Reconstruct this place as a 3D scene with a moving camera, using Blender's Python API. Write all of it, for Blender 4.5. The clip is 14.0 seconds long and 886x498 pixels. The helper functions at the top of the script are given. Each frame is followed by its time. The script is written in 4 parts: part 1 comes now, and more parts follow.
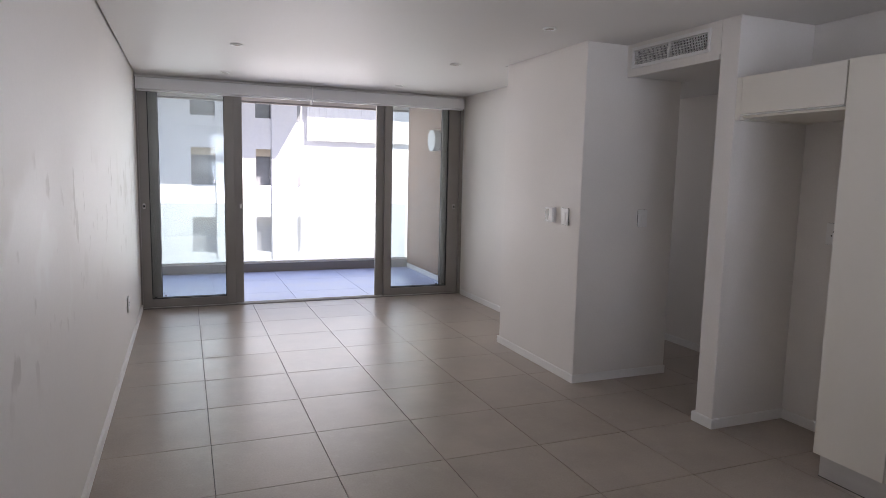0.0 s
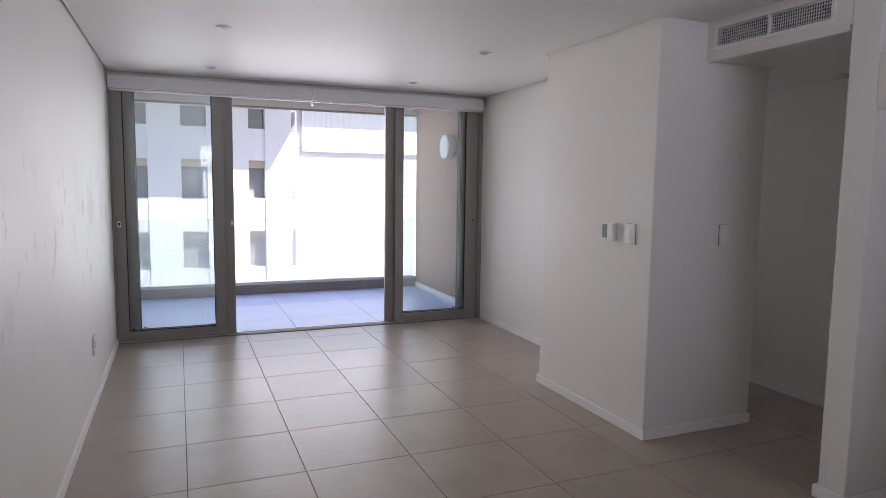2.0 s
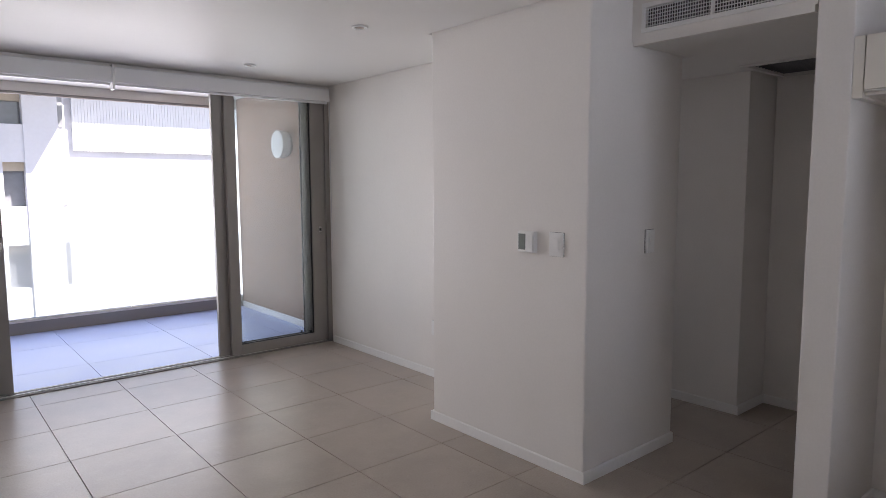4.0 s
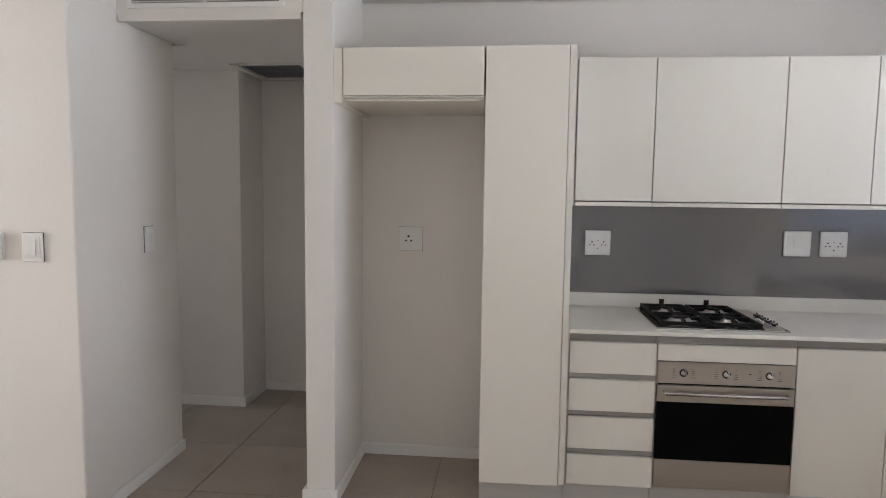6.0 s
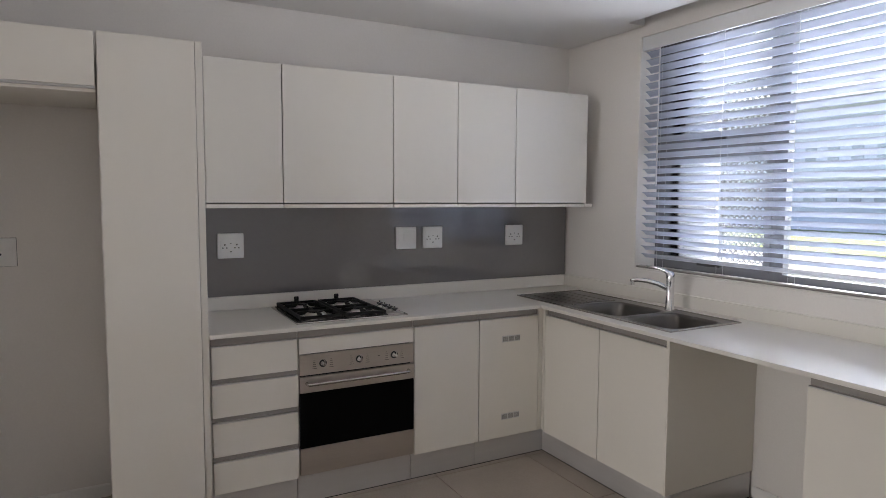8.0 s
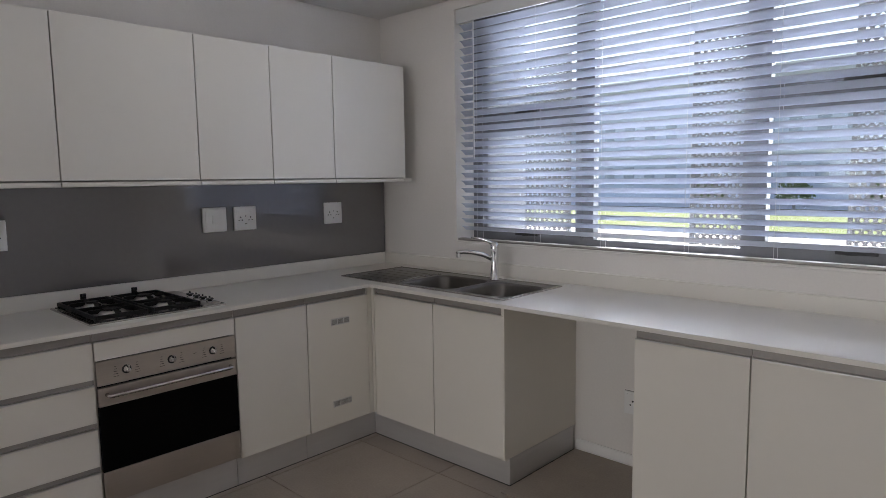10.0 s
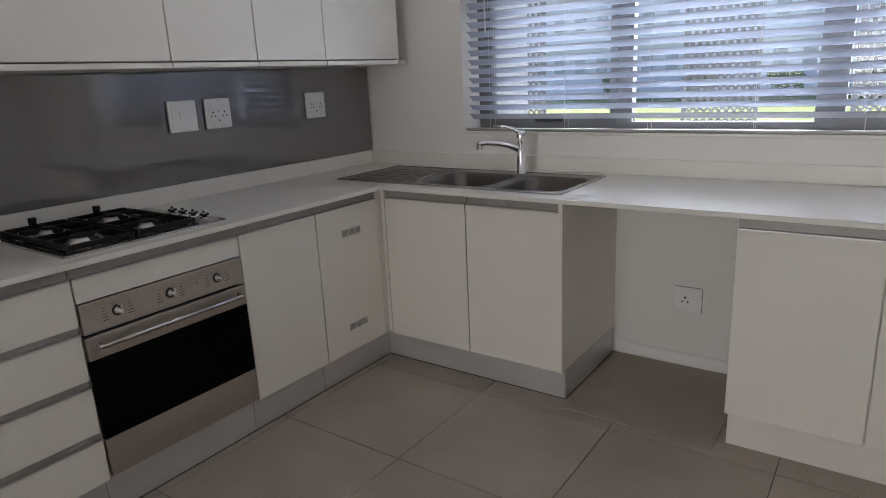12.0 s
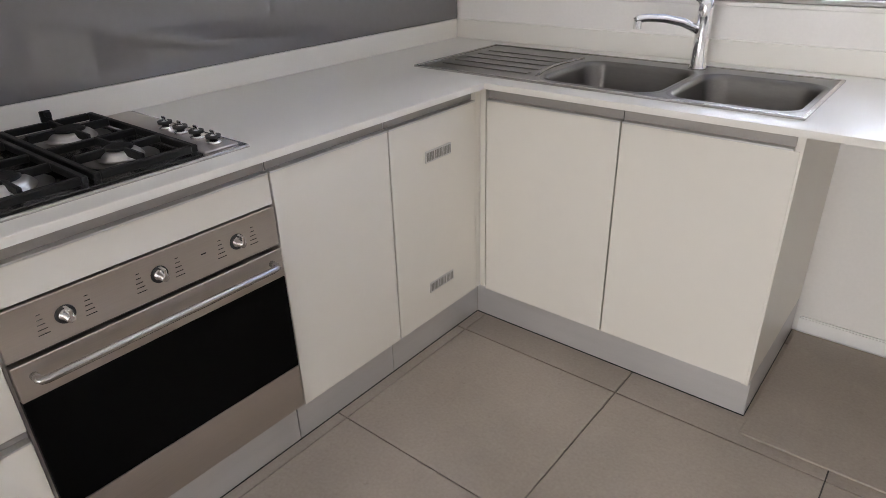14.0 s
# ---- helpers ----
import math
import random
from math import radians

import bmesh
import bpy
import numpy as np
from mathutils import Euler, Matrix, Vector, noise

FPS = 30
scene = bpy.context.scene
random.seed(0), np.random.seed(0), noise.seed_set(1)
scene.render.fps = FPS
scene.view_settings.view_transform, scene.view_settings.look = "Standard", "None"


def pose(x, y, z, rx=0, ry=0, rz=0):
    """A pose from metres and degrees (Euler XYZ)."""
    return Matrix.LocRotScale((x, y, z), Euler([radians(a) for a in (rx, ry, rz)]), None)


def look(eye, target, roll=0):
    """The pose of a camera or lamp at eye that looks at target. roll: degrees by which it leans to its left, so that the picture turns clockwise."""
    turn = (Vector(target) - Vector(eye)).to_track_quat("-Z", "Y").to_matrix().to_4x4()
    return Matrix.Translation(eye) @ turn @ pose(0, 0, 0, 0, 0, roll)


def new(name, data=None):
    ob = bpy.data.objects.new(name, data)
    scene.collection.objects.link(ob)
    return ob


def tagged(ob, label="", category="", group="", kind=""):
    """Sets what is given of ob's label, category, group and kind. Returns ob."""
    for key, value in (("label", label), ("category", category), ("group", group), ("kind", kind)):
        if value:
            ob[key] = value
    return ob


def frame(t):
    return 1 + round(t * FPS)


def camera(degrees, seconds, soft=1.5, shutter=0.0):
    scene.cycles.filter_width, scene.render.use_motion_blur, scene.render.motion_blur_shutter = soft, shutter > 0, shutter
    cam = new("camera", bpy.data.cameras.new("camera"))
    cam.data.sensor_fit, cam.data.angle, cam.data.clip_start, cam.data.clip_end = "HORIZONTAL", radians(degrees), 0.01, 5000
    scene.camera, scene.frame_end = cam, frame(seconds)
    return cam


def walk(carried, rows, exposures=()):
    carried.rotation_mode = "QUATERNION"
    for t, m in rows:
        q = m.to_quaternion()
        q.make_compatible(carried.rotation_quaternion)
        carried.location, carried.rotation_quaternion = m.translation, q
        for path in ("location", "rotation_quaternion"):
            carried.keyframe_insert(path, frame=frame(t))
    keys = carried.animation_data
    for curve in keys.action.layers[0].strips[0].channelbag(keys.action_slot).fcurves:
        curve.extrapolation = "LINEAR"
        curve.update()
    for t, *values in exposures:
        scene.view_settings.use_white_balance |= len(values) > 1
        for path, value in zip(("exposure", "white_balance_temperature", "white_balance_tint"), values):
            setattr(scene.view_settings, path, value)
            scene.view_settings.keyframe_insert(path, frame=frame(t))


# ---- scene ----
cam = camera(69.4, 14.0, soft=0.6)
PATH = [
    (0, (0.415, 1.605, 1.532), (1.158, 3.447, 1.296), 1.3),
    (0.5, (0.432, 1.8, 1.534), (1.175, 3.643, 1.308), 1.15),
    (1, (0.456, 2.002, 1.532), (1.201, 3.846, 1.314), 0.75),
    (1.5, (0.495, 2.258, 1.528), (1.243, 4.102, 1.322), 0.7),
    (2, (0.51, 2.553, 1.518), (1.271, 4.392, 1.315), 0.75),
    (2.2, (0.506, 2.691, 1.522), (1.275, 4.525, 1.321), 0.7),
    (4.3, (0.452, 3.622, 1.541), (1.881, 5.008, 1.345), -0.4),
    (4.5, (0.445, 3.639, 1.531), (1.971, 4.917, 1.339), -0.5),
    (5, (0.451, 3.65, 1.526), (2.198, 4.604, 1.331), -0.2),
    (5.5, (0.465, 3.681, 1.509), (2.373, 4.253, 1.318), 0.3),
    (6, (0.53, 3.729, 1.494), (2.513, 3.918, 1.308), 0.7),
    (6.5, (0.532, 3.761, 1.478), (2.518, 3.597, 1.301), 0.9),
    (7, (0.526, 3.788, 1.466), (2.455, 3.286, 1.306), 0.6),
    (7.5, (0.514, 3.82, 1.465), (2.363, 3.071, 1.313), 0.2),
    (8, (0.509, 3.826, 1.483), (2.268, 2.886, 1.32), 0.3),
    (8.5, (0.496, 3.814, 1.472), (2.168, 2.728, 1.312), 0.4),
    (9, (0.53, 3.809, 1.462), (2.114, 2.598, 1.304), 0.4),
    (9.2, (0.564, 3.796, 1.462), (2.102, 2.527, 1.3), 0.5),
    (11.3, (1.184, 3.996, 1.365), (2.35, 2.409, 1.018), -2.8),
    (11.5, (1.268, 3.963, 1.364), (2.415, 2.374, 0.966), -2.8),
    (12, (1.47, 3.869, 1.35), (2.592, 2.297, 0.83), -2.7),
    (12.5, (1.697, 3.72, 1.345), (2.797, 2.166, 0.731), -2.7),
    (13, (1.897, 3.531, 1.343), (2.984, 2.007, 0.64), -2.7),
    (13.5, (2.062, 3.35, 1.34), (3.145, 1.878, 0.531), -2.4),
    (14, (2.247, 3.243, 1.306), (3.385, 1.869, 0.402), -1.6),
]
EXPOSURES = [(0, 2.00, 6850, 21), (2.2, 2.02, 6650, 22), (4.5, 2.14, 6850, 20), (5.0, 2.22, 7200, 17), (5.5, 2.66, 7150, 17), (6.0, 3.02, 7100, 16), (6.5, 2.85, 7050, 16), (7.0, 2.68, 7000, 17),
             (8.0, 2.38, 7100, 18), (9, 2.12, 7050, 18), (11.5, 1.95, 6850, 17), (12, 2.15, 6950, 16), (12.5, 2.52, 6900, 16), (13, 2.80, 6950, 17), (13.5, 3.00, 7000, 17), (14, 3.24, 6950, 17)]
walk(cam, [(t, look(eye, target, roll)) for t, eye, target, roll in PATH], EXPOSURES)
SKY_STRENGTH, SUN_STRENGTH, BALCONY_WATTS, DOOR_WATTS, WINDOW_WATTS = 0.07, 4.5, 14.0, 5.6, 22.5
SLAT_TILT = 33

# ---------------------------------------------------------------- world, sun, light
world = bpy.data.worlds.new("sky")
scene.world = world
world.use_nodes = True
wn, wl = world.node_tree.nodes, world.node_tree.links
wn.clear()
sky = wn.new("ShaderNodeTexSky")
sky.sky_type, sky.sun_disc = "NISHITA", False
SUN_TO = Vector((0.445, -0.55, 0.80)).normalized()      # the way towards the sun
sky.sun_elevation = math.asin(SUN_TO.z)
sky.sun_rotation = math.atan2(SUN_TO.x, SUN_TO.y)
back = wn.new("ShaderNodeBackground")
back.inputs["Strength"].default_value = SKY_STRENGTH
wout = wn.new("ShaderNodeOutputWorld")
wl.new(sky.outputs[0], back.inputs[0])
wl.new(back.outputs[0], wout.inputs[0])

sun = new("sun", bpy.data.lights.new("sun", "SUN"))
sun.data.energy, sun.data.angle, sun.data.color = SUN_STRENGTH, radians(0.53), (1.0, 0.95, 0.88)
sun.matrix_world = look(SUN_TO * 60, (0, 0, 0))


def window_light(name, eye, target, wide, high, watts, tint, spread=180):
    """Daylight that enters by an opening."""
    lamp = new(name, bpy.data.lights.new(name, "AREA"))
    lamp.data.shape, lamp.data.size, lamp.data.size_y = "RECTANGLE", wide, high
    lamp.data.energy, lamp.data.color, lamp.data.spread = watts, tint, radians(spread)
    lamp.matrix_world = look(eye, target)
    return lamp


window_light("balcony_daylight", (1.78, 11.39, 1.36), (1.78, 0, 1.36), 3.85, 2.25, BALCONY_WATTS, (0.72, 0.84, 1.0))
window_light("door_daylight", (1.8, 9.35, 1.35), (1.8, 0, 1.4), 3.2, 1.9, DOOR_WATTS, (0.98, 1.0, 0.95), 108)
window_light("kitchen_daylight", (2.05, 0.38, 1.70), (0.35, 5, 1.1), 2.2, 1.2, WINDOW_WATTS, (0.76, 0.87, 1.0), 136)
# Fill lamp added to brighten the passage, behind a window that is never seen.
window_light("passage_fill", (4.28, 8.10, 1.55), (4.28, 6, 1.0), 0.6, 1.1, 0.9, (0.80, 0.89, 1.0))

# ---------------------------------------------------------------- materials


def nodes_of(name):
    m = bpy.data.materials.new(name)
    m.use_nodes = True
    t = m.node_tree
    b = next(n for n in t.nodes if n.type == "BSDF_PRINCIPLED")
    return m, t, b


def surface(name, colour, rough=0.5, metal=0.0, fine=60.0, coarse=2.0, vary=0.06, bump=0.08, rough_vary=0.08, stretch=(1, 1, 1), per_piece=0.0, coat=0.0, gloss=0.5):
    """A painted, stony or metal surface with grain and broad stains, in metres."""
    m, t, b = nodes_of(name)
    n, l = t.nodes, t.links
    pos = n.new("ShaderNodeNewGeometry")
    mapping = n.new("ShaderNodeMapping")
    mapping.inputs["Scale"].default_value = stretch
    l.new(pos.outputs["Position"], mapping.inputs["Vector"])
    small, broad = n.new("ShaderNodeTexNoise"), n.new("ShaderNodeTexNoise")
    small.inputs["Scale"].default_value, small.inputs["Detail"].default_value = fine, 4
    broad.inputs["Scale"].default_value, broad.inputs["Detail"].default_value = coarse, 5
    for tex in (small, broad):
        l.new(mapping.outputs[0], tex.inputs["Vector"])
    mix = n.new("ShaderNodeMath")
    mix.operation = "MULTIPLY_ADD"
    mix.inputs[1].default_value = 0.4
    l.new(small.outputs["Fac"], mix.inputs[0])
    half = n.new("ShaderNodeMath")
    half.operation = "MULTIPLY"
    half.inputs[1].default_value = 0.6
    l.new(broad.outputs["Fac"], half.inputs[0])
    l.new(half.outputs[0], mix.inputs[2])
    ramp = n.new("ShaderNodeMapRange")
    ramp.inputs["From Min"].default_value, ramp.inputs["From Max"].default_value = 0.3, 0.7
    ramp.inputs["To Min"].default_value, ramp.inputs["To Max"].default_value = 1 - vary, 1 + vary
    l.new(mix.outputs[0], ramp.inputs["Value"])
    last = ramp.outputs["Result"]
    if per_piece:
        info = n.new("ShaderNodeObjectInfo")
        rr = n.new("ShaderNodeMapRange")
        rr.inputs["To Min"].default_value, rr.inputs["To Max"].default_value = 1 - per_piece, 1 + per_piece
        l.new(info.outputs["Random"], rr.inputs["Value"])
        mm = n.new("ShaderNodeMath")
        mm.operation = "MULTIPLY"
        l.new(last, mm.inputs[0])
        l.new(rr.outputs["Result"], mm.inputs[1])
        last = mm.outputs[0]
    tint = n.new("ShaderNodeVectorMath")
    tint.operation = "SCALE"
    tint.inputs[0].default_value = colour
    l.new(last, tint.inputs["Scale"])
    l.new(tint.outputs[0], b.inputs["Base Color"])
    rg = n.new("ShaderNodeMapRange")
    rg.inputs["From Min"].default_value, rg.inputs["From Max"].default_value = 0.3, 0.7
    rg.inputs["To Min"].default_value, rg.inputs["To Max"].default_value = max(0.02, rough - rough_vary), min(1, rough + rough_vary)
    l.new(broad.outputs["Fac"], rg.inputs["Value"])
    l.new(rg.outputs["Result"], b.inputs["Roughness"])
    b.inputs["Metallic"].default_value = metal
    b.inputs["Coat Weight"].default_value = coat
    b.inputs["Specular IOR Level"].default_value = gloss
    if bump:
        bp = n.new("ShaderNodeBump")
        bp.inputs["Strength"].default_value, bp.inputs["Distance"].default_value = bump, 0.004
        l.new(small.outputs["Fac"], bp.inputs["Height"])
        l.new(bp.outputs[0], b.inputs["Normal"])
    return m


def clear_glass(name, tint=(0.95, 0.97, 0.97), haze=0.0):
    m, t, b = nodes_of(name)
    n, l = t.nodes, t.links
    n.remove(b)
    out = next(x for x in n if x.type == "OUTPUT_MATERIAL")
    see, gloss, mix, fr = n.new("ShaderNodeBsdfTransparent"), n.new("ShaderNodeBsdfGlossy"), n.new("ShaderNodeMixShader"), n.new("ShaderNodeFresnel")
    see.inputs[0].default_value = (*tint, 1)
    gloss.inputs["Roughness"].default_value = 0.02
    fr.inputs["IOR"].default_value = 1.5
    l.new(fr.outputs[0], mix.inputs[0])
    l.new(see.outputs[0], mix.inputs[1])
    l.new(gloss.outputs[0], mix.inputs[2])
    last = mix
    if haze:
        veil, mix2 = n.new("ShaderNodeBsdfTranslucent"), n.new("ShaderNodeMixShader")
        veil.inputs[0].default_value = (0.8, 0.82, 0.82, 1)
        mix2.inputs[0].default_value = haze
        l.new(mix.outputs[0], mix2.inputs[1])
        l.new(veil.outputs[0], mix2.inputs[2])
        last = mix2
    l.new(last.outputs[0], out.inputs[0])
    return m


def stone_tile(name, colour, rough, gloss):
    """Porcelain with cloudy patches, pale specks and fine pits; each tile shows another part of the pattern."""
    m = surface(name, colour, rough, fine=110, coarse=3.0, vary=0.15, bump=0.06, rough_vary=0.05, per_piece=0.045, gloss=gloss)
    t = m.node_tree
    n, l = t.nodes, t.links
    b = next(x for x in n if x.type == "BSDF_PRINCIPLED")
    before = b.inputs["Base Color"].links[0].from_socket
    pos, info, add = n.new("ShaderNodeNewGeometry"), n.new("ShaderNodeObjectInfo"), n.new("ShaderNodeVectorMath")
    add.operation = "MULTIPLY_ADD"
    add.inputs[1].default_value = (1, 1, 1)
    l.new(pos.outputs["Position"], add.inputs[0])
    l.new(info.outputs["Random"], add.inputs[2])
    specks, pits = n.new("ShaderNodeTexNoise"), n.new("ShaderNodeTexNoise")
    specks.inputs["Scale"].default_value, specks.inputs["Detail"].default_value, specks.inputs["Roughness"].default_value = 16, 7, 0.68
    pits.inputs["Scale"].default_value, pits.inputs["Detail"].default_value, pits.inputs["Roughness"].default_value = 42, 5, 0.7
    for tex in (specks, pits):
        l.new(add.outputs[0], tex.inputs["Vector"])
    last = before
    for tex, lo, hi, to, most in ((specks, 0.54, 0.72, (0.47, 0.41, 0.355, 1), 0.34), (pits, 0.60, 0.72, (0.24, 0.20, 0.17, 1), 0.32)):
        r = n.new("ShaderNodeMapRange")
        r.inputs["From Min"].default_value, r.inputs["From Max"].default_value, r.inputs["To Max"].default_value = lo, hi, most
        l.new(tex.outputs["Fac"], r.inputs["Value"])
        mx = n.new("ShaderNodeMix")
        mx.data_type = "RGBA"
        l.new(r.outputs["Result"], mx.inputs[0])
        l.new(last, mx.inputs[6])
        mx.inputs[7].default_value = to
        last = mx.outputs[2]
    l.new(last, b.inputs["Base Color"])
    return m


def scuffed_paint(name, colour):
    """Wall paint with rubbed, patched and scuffed marks at hand height."""
    m = surface(name, colour, 0.56, fine=90, coarse=1.6, vary=0.03, bump=0.10, rough_vary=0.06, gloss=0.5)
    t = m.node_tree
    n, l = t.nodes, t.links
    b = next(x for x in n if x.type == "BSDF_PRINCIPLED")
    last = b.inputs["Base Color"].links[0].from_socket
    pos, sep = n.new("ShaderNodeNewGeometry"), n.new("ShaderNodeSeparateXYZ")
    l.new(pos.outputs["Position"], sep.inputs[0])
    band = n.new("ShaderNodeMapRange")
    band.interpolation_type = "SMOOTHSTEP"
    for key, v in (("From Min", 1.70), ("From Max", 1.40)):
        band.inputs[key].default_value = v
    l.new(sep.outputs["Z"], band.inputs["Value"])
    foot = n.new("ShaderNodeMapRange")
    foot.interpolation_type = "SMOOTHSTEP"
    for key, v in (("From Min", 0.70), ("From Max", 1.05)):
        foot.inputs[key].default_value = v
    l.new(sep.outputs["Z"], foot.inputs["Value"])
    height = n.new("ShaderNodeMath")
    height.operation = "MULTIPLY"
    l.new(band.outputs["Result"], height.inputs[0])
    l.new(foot.outputs["Result"], height.inputs[1])
    for scale, stretch, lo, hi, to, most in ((2.2, (1, 0.8, 0.8), 0.56, 0.66, (0.66, 0.61, 0.55, 1), 0.6), (3.1, (1, 1.0, 1.0), 0.60, 0.65, (0.86, 0.84, 0.80, 1), 0.7), (4.0, (1, 1.6, 1.2), 0.62, 0.68, (0.46, 0.41, 0.36, 1), 0.55)):
        mp, tex, r, both, mx = n.new("ShaderNodeMapping"), n.new("ShaderNodeTexNoise"), n.new("ShaderNodeMapRange"), n.new("ShaderNodeMath"), n.new("ShaderNodeMix")
        mp.inputs["Scale"].default_value = stretch
        mp.inputs["Location"].default_value = (scale, 2 * scale, 0)
        l.new(pos.outputs["Position"], mp.inputs["Vector"])
        l.new(mp.outputs[0], tex.inputs["Vector"])
        tex.inputs["Scale"].default_value, tex.inputs["Detail"].default_value = scale, 3
        r.inputs["From Min"].default_value, r.inputs["From Max"].default_value, r.inputs["To Max"].default_value = lo, hi, most
        l.new(tex.outputs["Fac"], r.inputs["Value"])
        both.operation = "MULTIPLY"
        l.new(r.outputs["Result"], both.inputs[0])
        l.new(height.outputs[0], both.inputs[1])
        mx.data_type = "RGBA"
        l.new(both.outputs[0], mx.inputs[0])
        l.new(last, mx.inputs[6])
        mx.inputs[7].default_value = to
        last = mx.outputs[2]
    l.new(last, b.inputs["Base Color"])
    return m


WALL_WORN = scuffed_paint("scuffed_white_wall_paint", (0.83, 0.795, 0.755))
WALL = surface("white_wall_paint", (0.83, 0.795, 0.755), 0.62, fine=90, coarse=1.6, vary=0.035, bump=0.10, rough_vary=0.12)
CEIL = surface("ceiling_paint", (0.75, 0.73, 0.705), 0.58, fine=40, coarse=1.6, vary=0.02, bump=0.06, rough_vary=0.06, stretch=(0.35, 2.2, 1))
SKIRT = surface("skirting_paint", (0.88, 0.865, 0.84), 0.42, fine=50, coarse=4, vary=0.03, bump=0.03)
TILE = stone_tile("grey_porcelain_tile", (0.388, 0.332, 0.284), 0.33, 0.16)
# Blue sky light on the balcony floor is put into this tile colour.
TILE_SKY = surface("sky_tinted_balcony_tile", (0.38, 0.45, 0.70), 0.36, fine=120, coarse=3.0, vary=0.09, bump=0.05, per_piece=0.04)
GROUT = surface("dark_grout", (0.11, 0.10, 0.09), 0.9, fine=150, coarse=8, vary=0.2)
CAB = surface("white_cabinet_lacquer", (0.795, 0.755, 0.682), 0.34, fine=30, coarse=1.2, vary=0.012, bump=0.012, rough_vary=0.04)
CAB_IN = surface("white_melamine", (0.78, 0.74, 0.69), 0.42, fine=60, coarse=2, vary=0.02, bump=0.02)
STONE = surface("cream_quartz_worktop", (0.78, 0.745, 0.685), 0.30, fine=260, coarse=3, vary=0.025, bump=0.008, rough_vary=0.015)
ALU = surface("brushed_aluminium", (0.66, 0.645, 0.63), 0.40, metal=1.0, fine=180, coarse=4, vary=0.06, bump=0.03, stretch=(1, 1, 12))
PULL = surface("grey_recess_profile", (0.37, 0.345, 0.32), 0.45, metal=0.3, fine=120, coarse=5, vary=0.08, bump=0.02)
PLINTH = surface("satin_aluminium_plinth", (0.66, 0.645, 0.635), 0.46, metal=0.6, fine=180, coarse=4, vary=0.06, bump=0.03, stretch=(1, 1, 10))
STEEL = surface("brushed_stainless_steel", (0.57, 0.52, 0.48), 0.35, metal=1.0, fine=160, coarse=3, vary=0.08, bump=0.03, stretch=(1, 0.06, 4))
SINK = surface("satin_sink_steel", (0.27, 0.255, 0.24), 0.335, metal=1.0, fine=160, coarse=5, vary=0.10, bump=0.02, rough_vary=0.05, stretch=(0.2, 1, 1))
# Darker copy of the sink steel: the bowls' inner shade is in its colour.
BOWL_SHADED = surface("shaded_bowl_steel", (0.19, 0.18, 0.17), 0.335, metal=1.0, fine=160, coarse=5, vary=0.10, bump=0.02, rough_vary=0.04, stretch=(0.2, 1, 1))
BRIGHT_STEEL = surface("polished_rim_steel", (0.50, 0.485, 0.47), 0.20, metal=1.0, fine=120, coarse=5, vary=0.06, bump=0.01, rough_vary=0.04)
CHROME = surface("polished_chrome", (0.80, 0.80, 0.81), 0.08, metal=1.0, fine=40, coarse=6, vary=0.02, bump=0, rough_vary=0.03)
IRON = surface("black_cast_iron", (0.009, 0.009, 0.009), 0.5, fine=200, coarse=12, vary=0.3, bump=0.2, gloss=0.22)
BLACK_GLASS = surface("black_oven_glass", (0.003, 0.003, 0.003), 0.06, fine=30, coarse=3, vary=0.1, bump=0, rough_vary=0.03, gloss=0.06)
SPLASH = surface("grey_back_painted_glass", (0.165, 0.157, 0.158), 0.03, fine=40, coarse=2.0, vary=0.05, bump=0, rough_vary=0.01, coat=1.0, gloss=0.8)
TAUPE = surface("taupe_powder_coat", (0.27, 0.25, 0.233), 0.42, fine=200, coarse=5, vary=0.06, bump=0.04)
RUBBER = surface("black_rubber_seal", (0.02, 0.02, 0.02), 0.6, fine=100, coarse=10, vary=0.1)
PLASTIC = surface("white_switch_plastic", (0.86, 0.85, 0.83), 0.38, fine=80, coarse=10, vary=0.015, bump=0.01)
PLATE_SHADE = surface("plate_shadow_grey", (0.16, 0.155, 0.15), 0.7, fine=80, coarse=10, vary=0.1)
VENT = surface("pale_vent_mesh", (0.29, 0.28, 0.265), 0.6, fine=120, coarse=10, vary=0.1)
HOB_WELL = surface("black_hob_well", (0.03, 0.029, 0.028), 0.22, fine=120, coarse=8, vary=0.25, bump=0.03, rough_vary=0.04)
HOLE = surface("dark_pin_hole", (0.02, 0.02, 0.02), 0.7, fine=80, coarse=10, vary=0.1)
LCD = surface("grey_lcd_screen", (0.22, 0.24, 0.23), 0.12, fine=40, coarse=12, vary=0.1, bump=0)
# White slats; the blue-grey of their backlit side is painted into the colour.
SLAT_BACKLIT = surface("backlit_aluminium_slat", (0.49, 0.525, 0.61), 0.35, fine=60, coarse=5, vary=0.02, bump=0.01)
CORD = surface("white_cord", (0.70, 0.70, 0.70), 0.8, fine=300, coarse=20, vary=0.1)
BLIND = surface("white_blind_cassette", (0.76, 0.76, 0.76), 0.4, fine=60, coarse=4, vary=0.02, bump=0.01)
WINFRAME = surface("grey_window_frame", (0.17, 0.17, 0.18), 0.4, fine=150, coarse=5, vary=0.08, bump=0.03)
TAN = surface("tan_balcony_plaster", (0.27, 0.158, 0.102), 0.85, fine=70, coarse=1.5, vary=0.10, bump=0.3)
CONCRETE = surface("grey_concrete", (0.30, 0.29, 0.28), 0.85, fine=40, coarse=1.5, vary=0.12, bump=0.2)
SOFFIT = surface("cream_soffit_paint", (0.66, 0.63, 0.58), 0.8, fine=40, coarse=1.0, vary=0.05, bump=0.1)
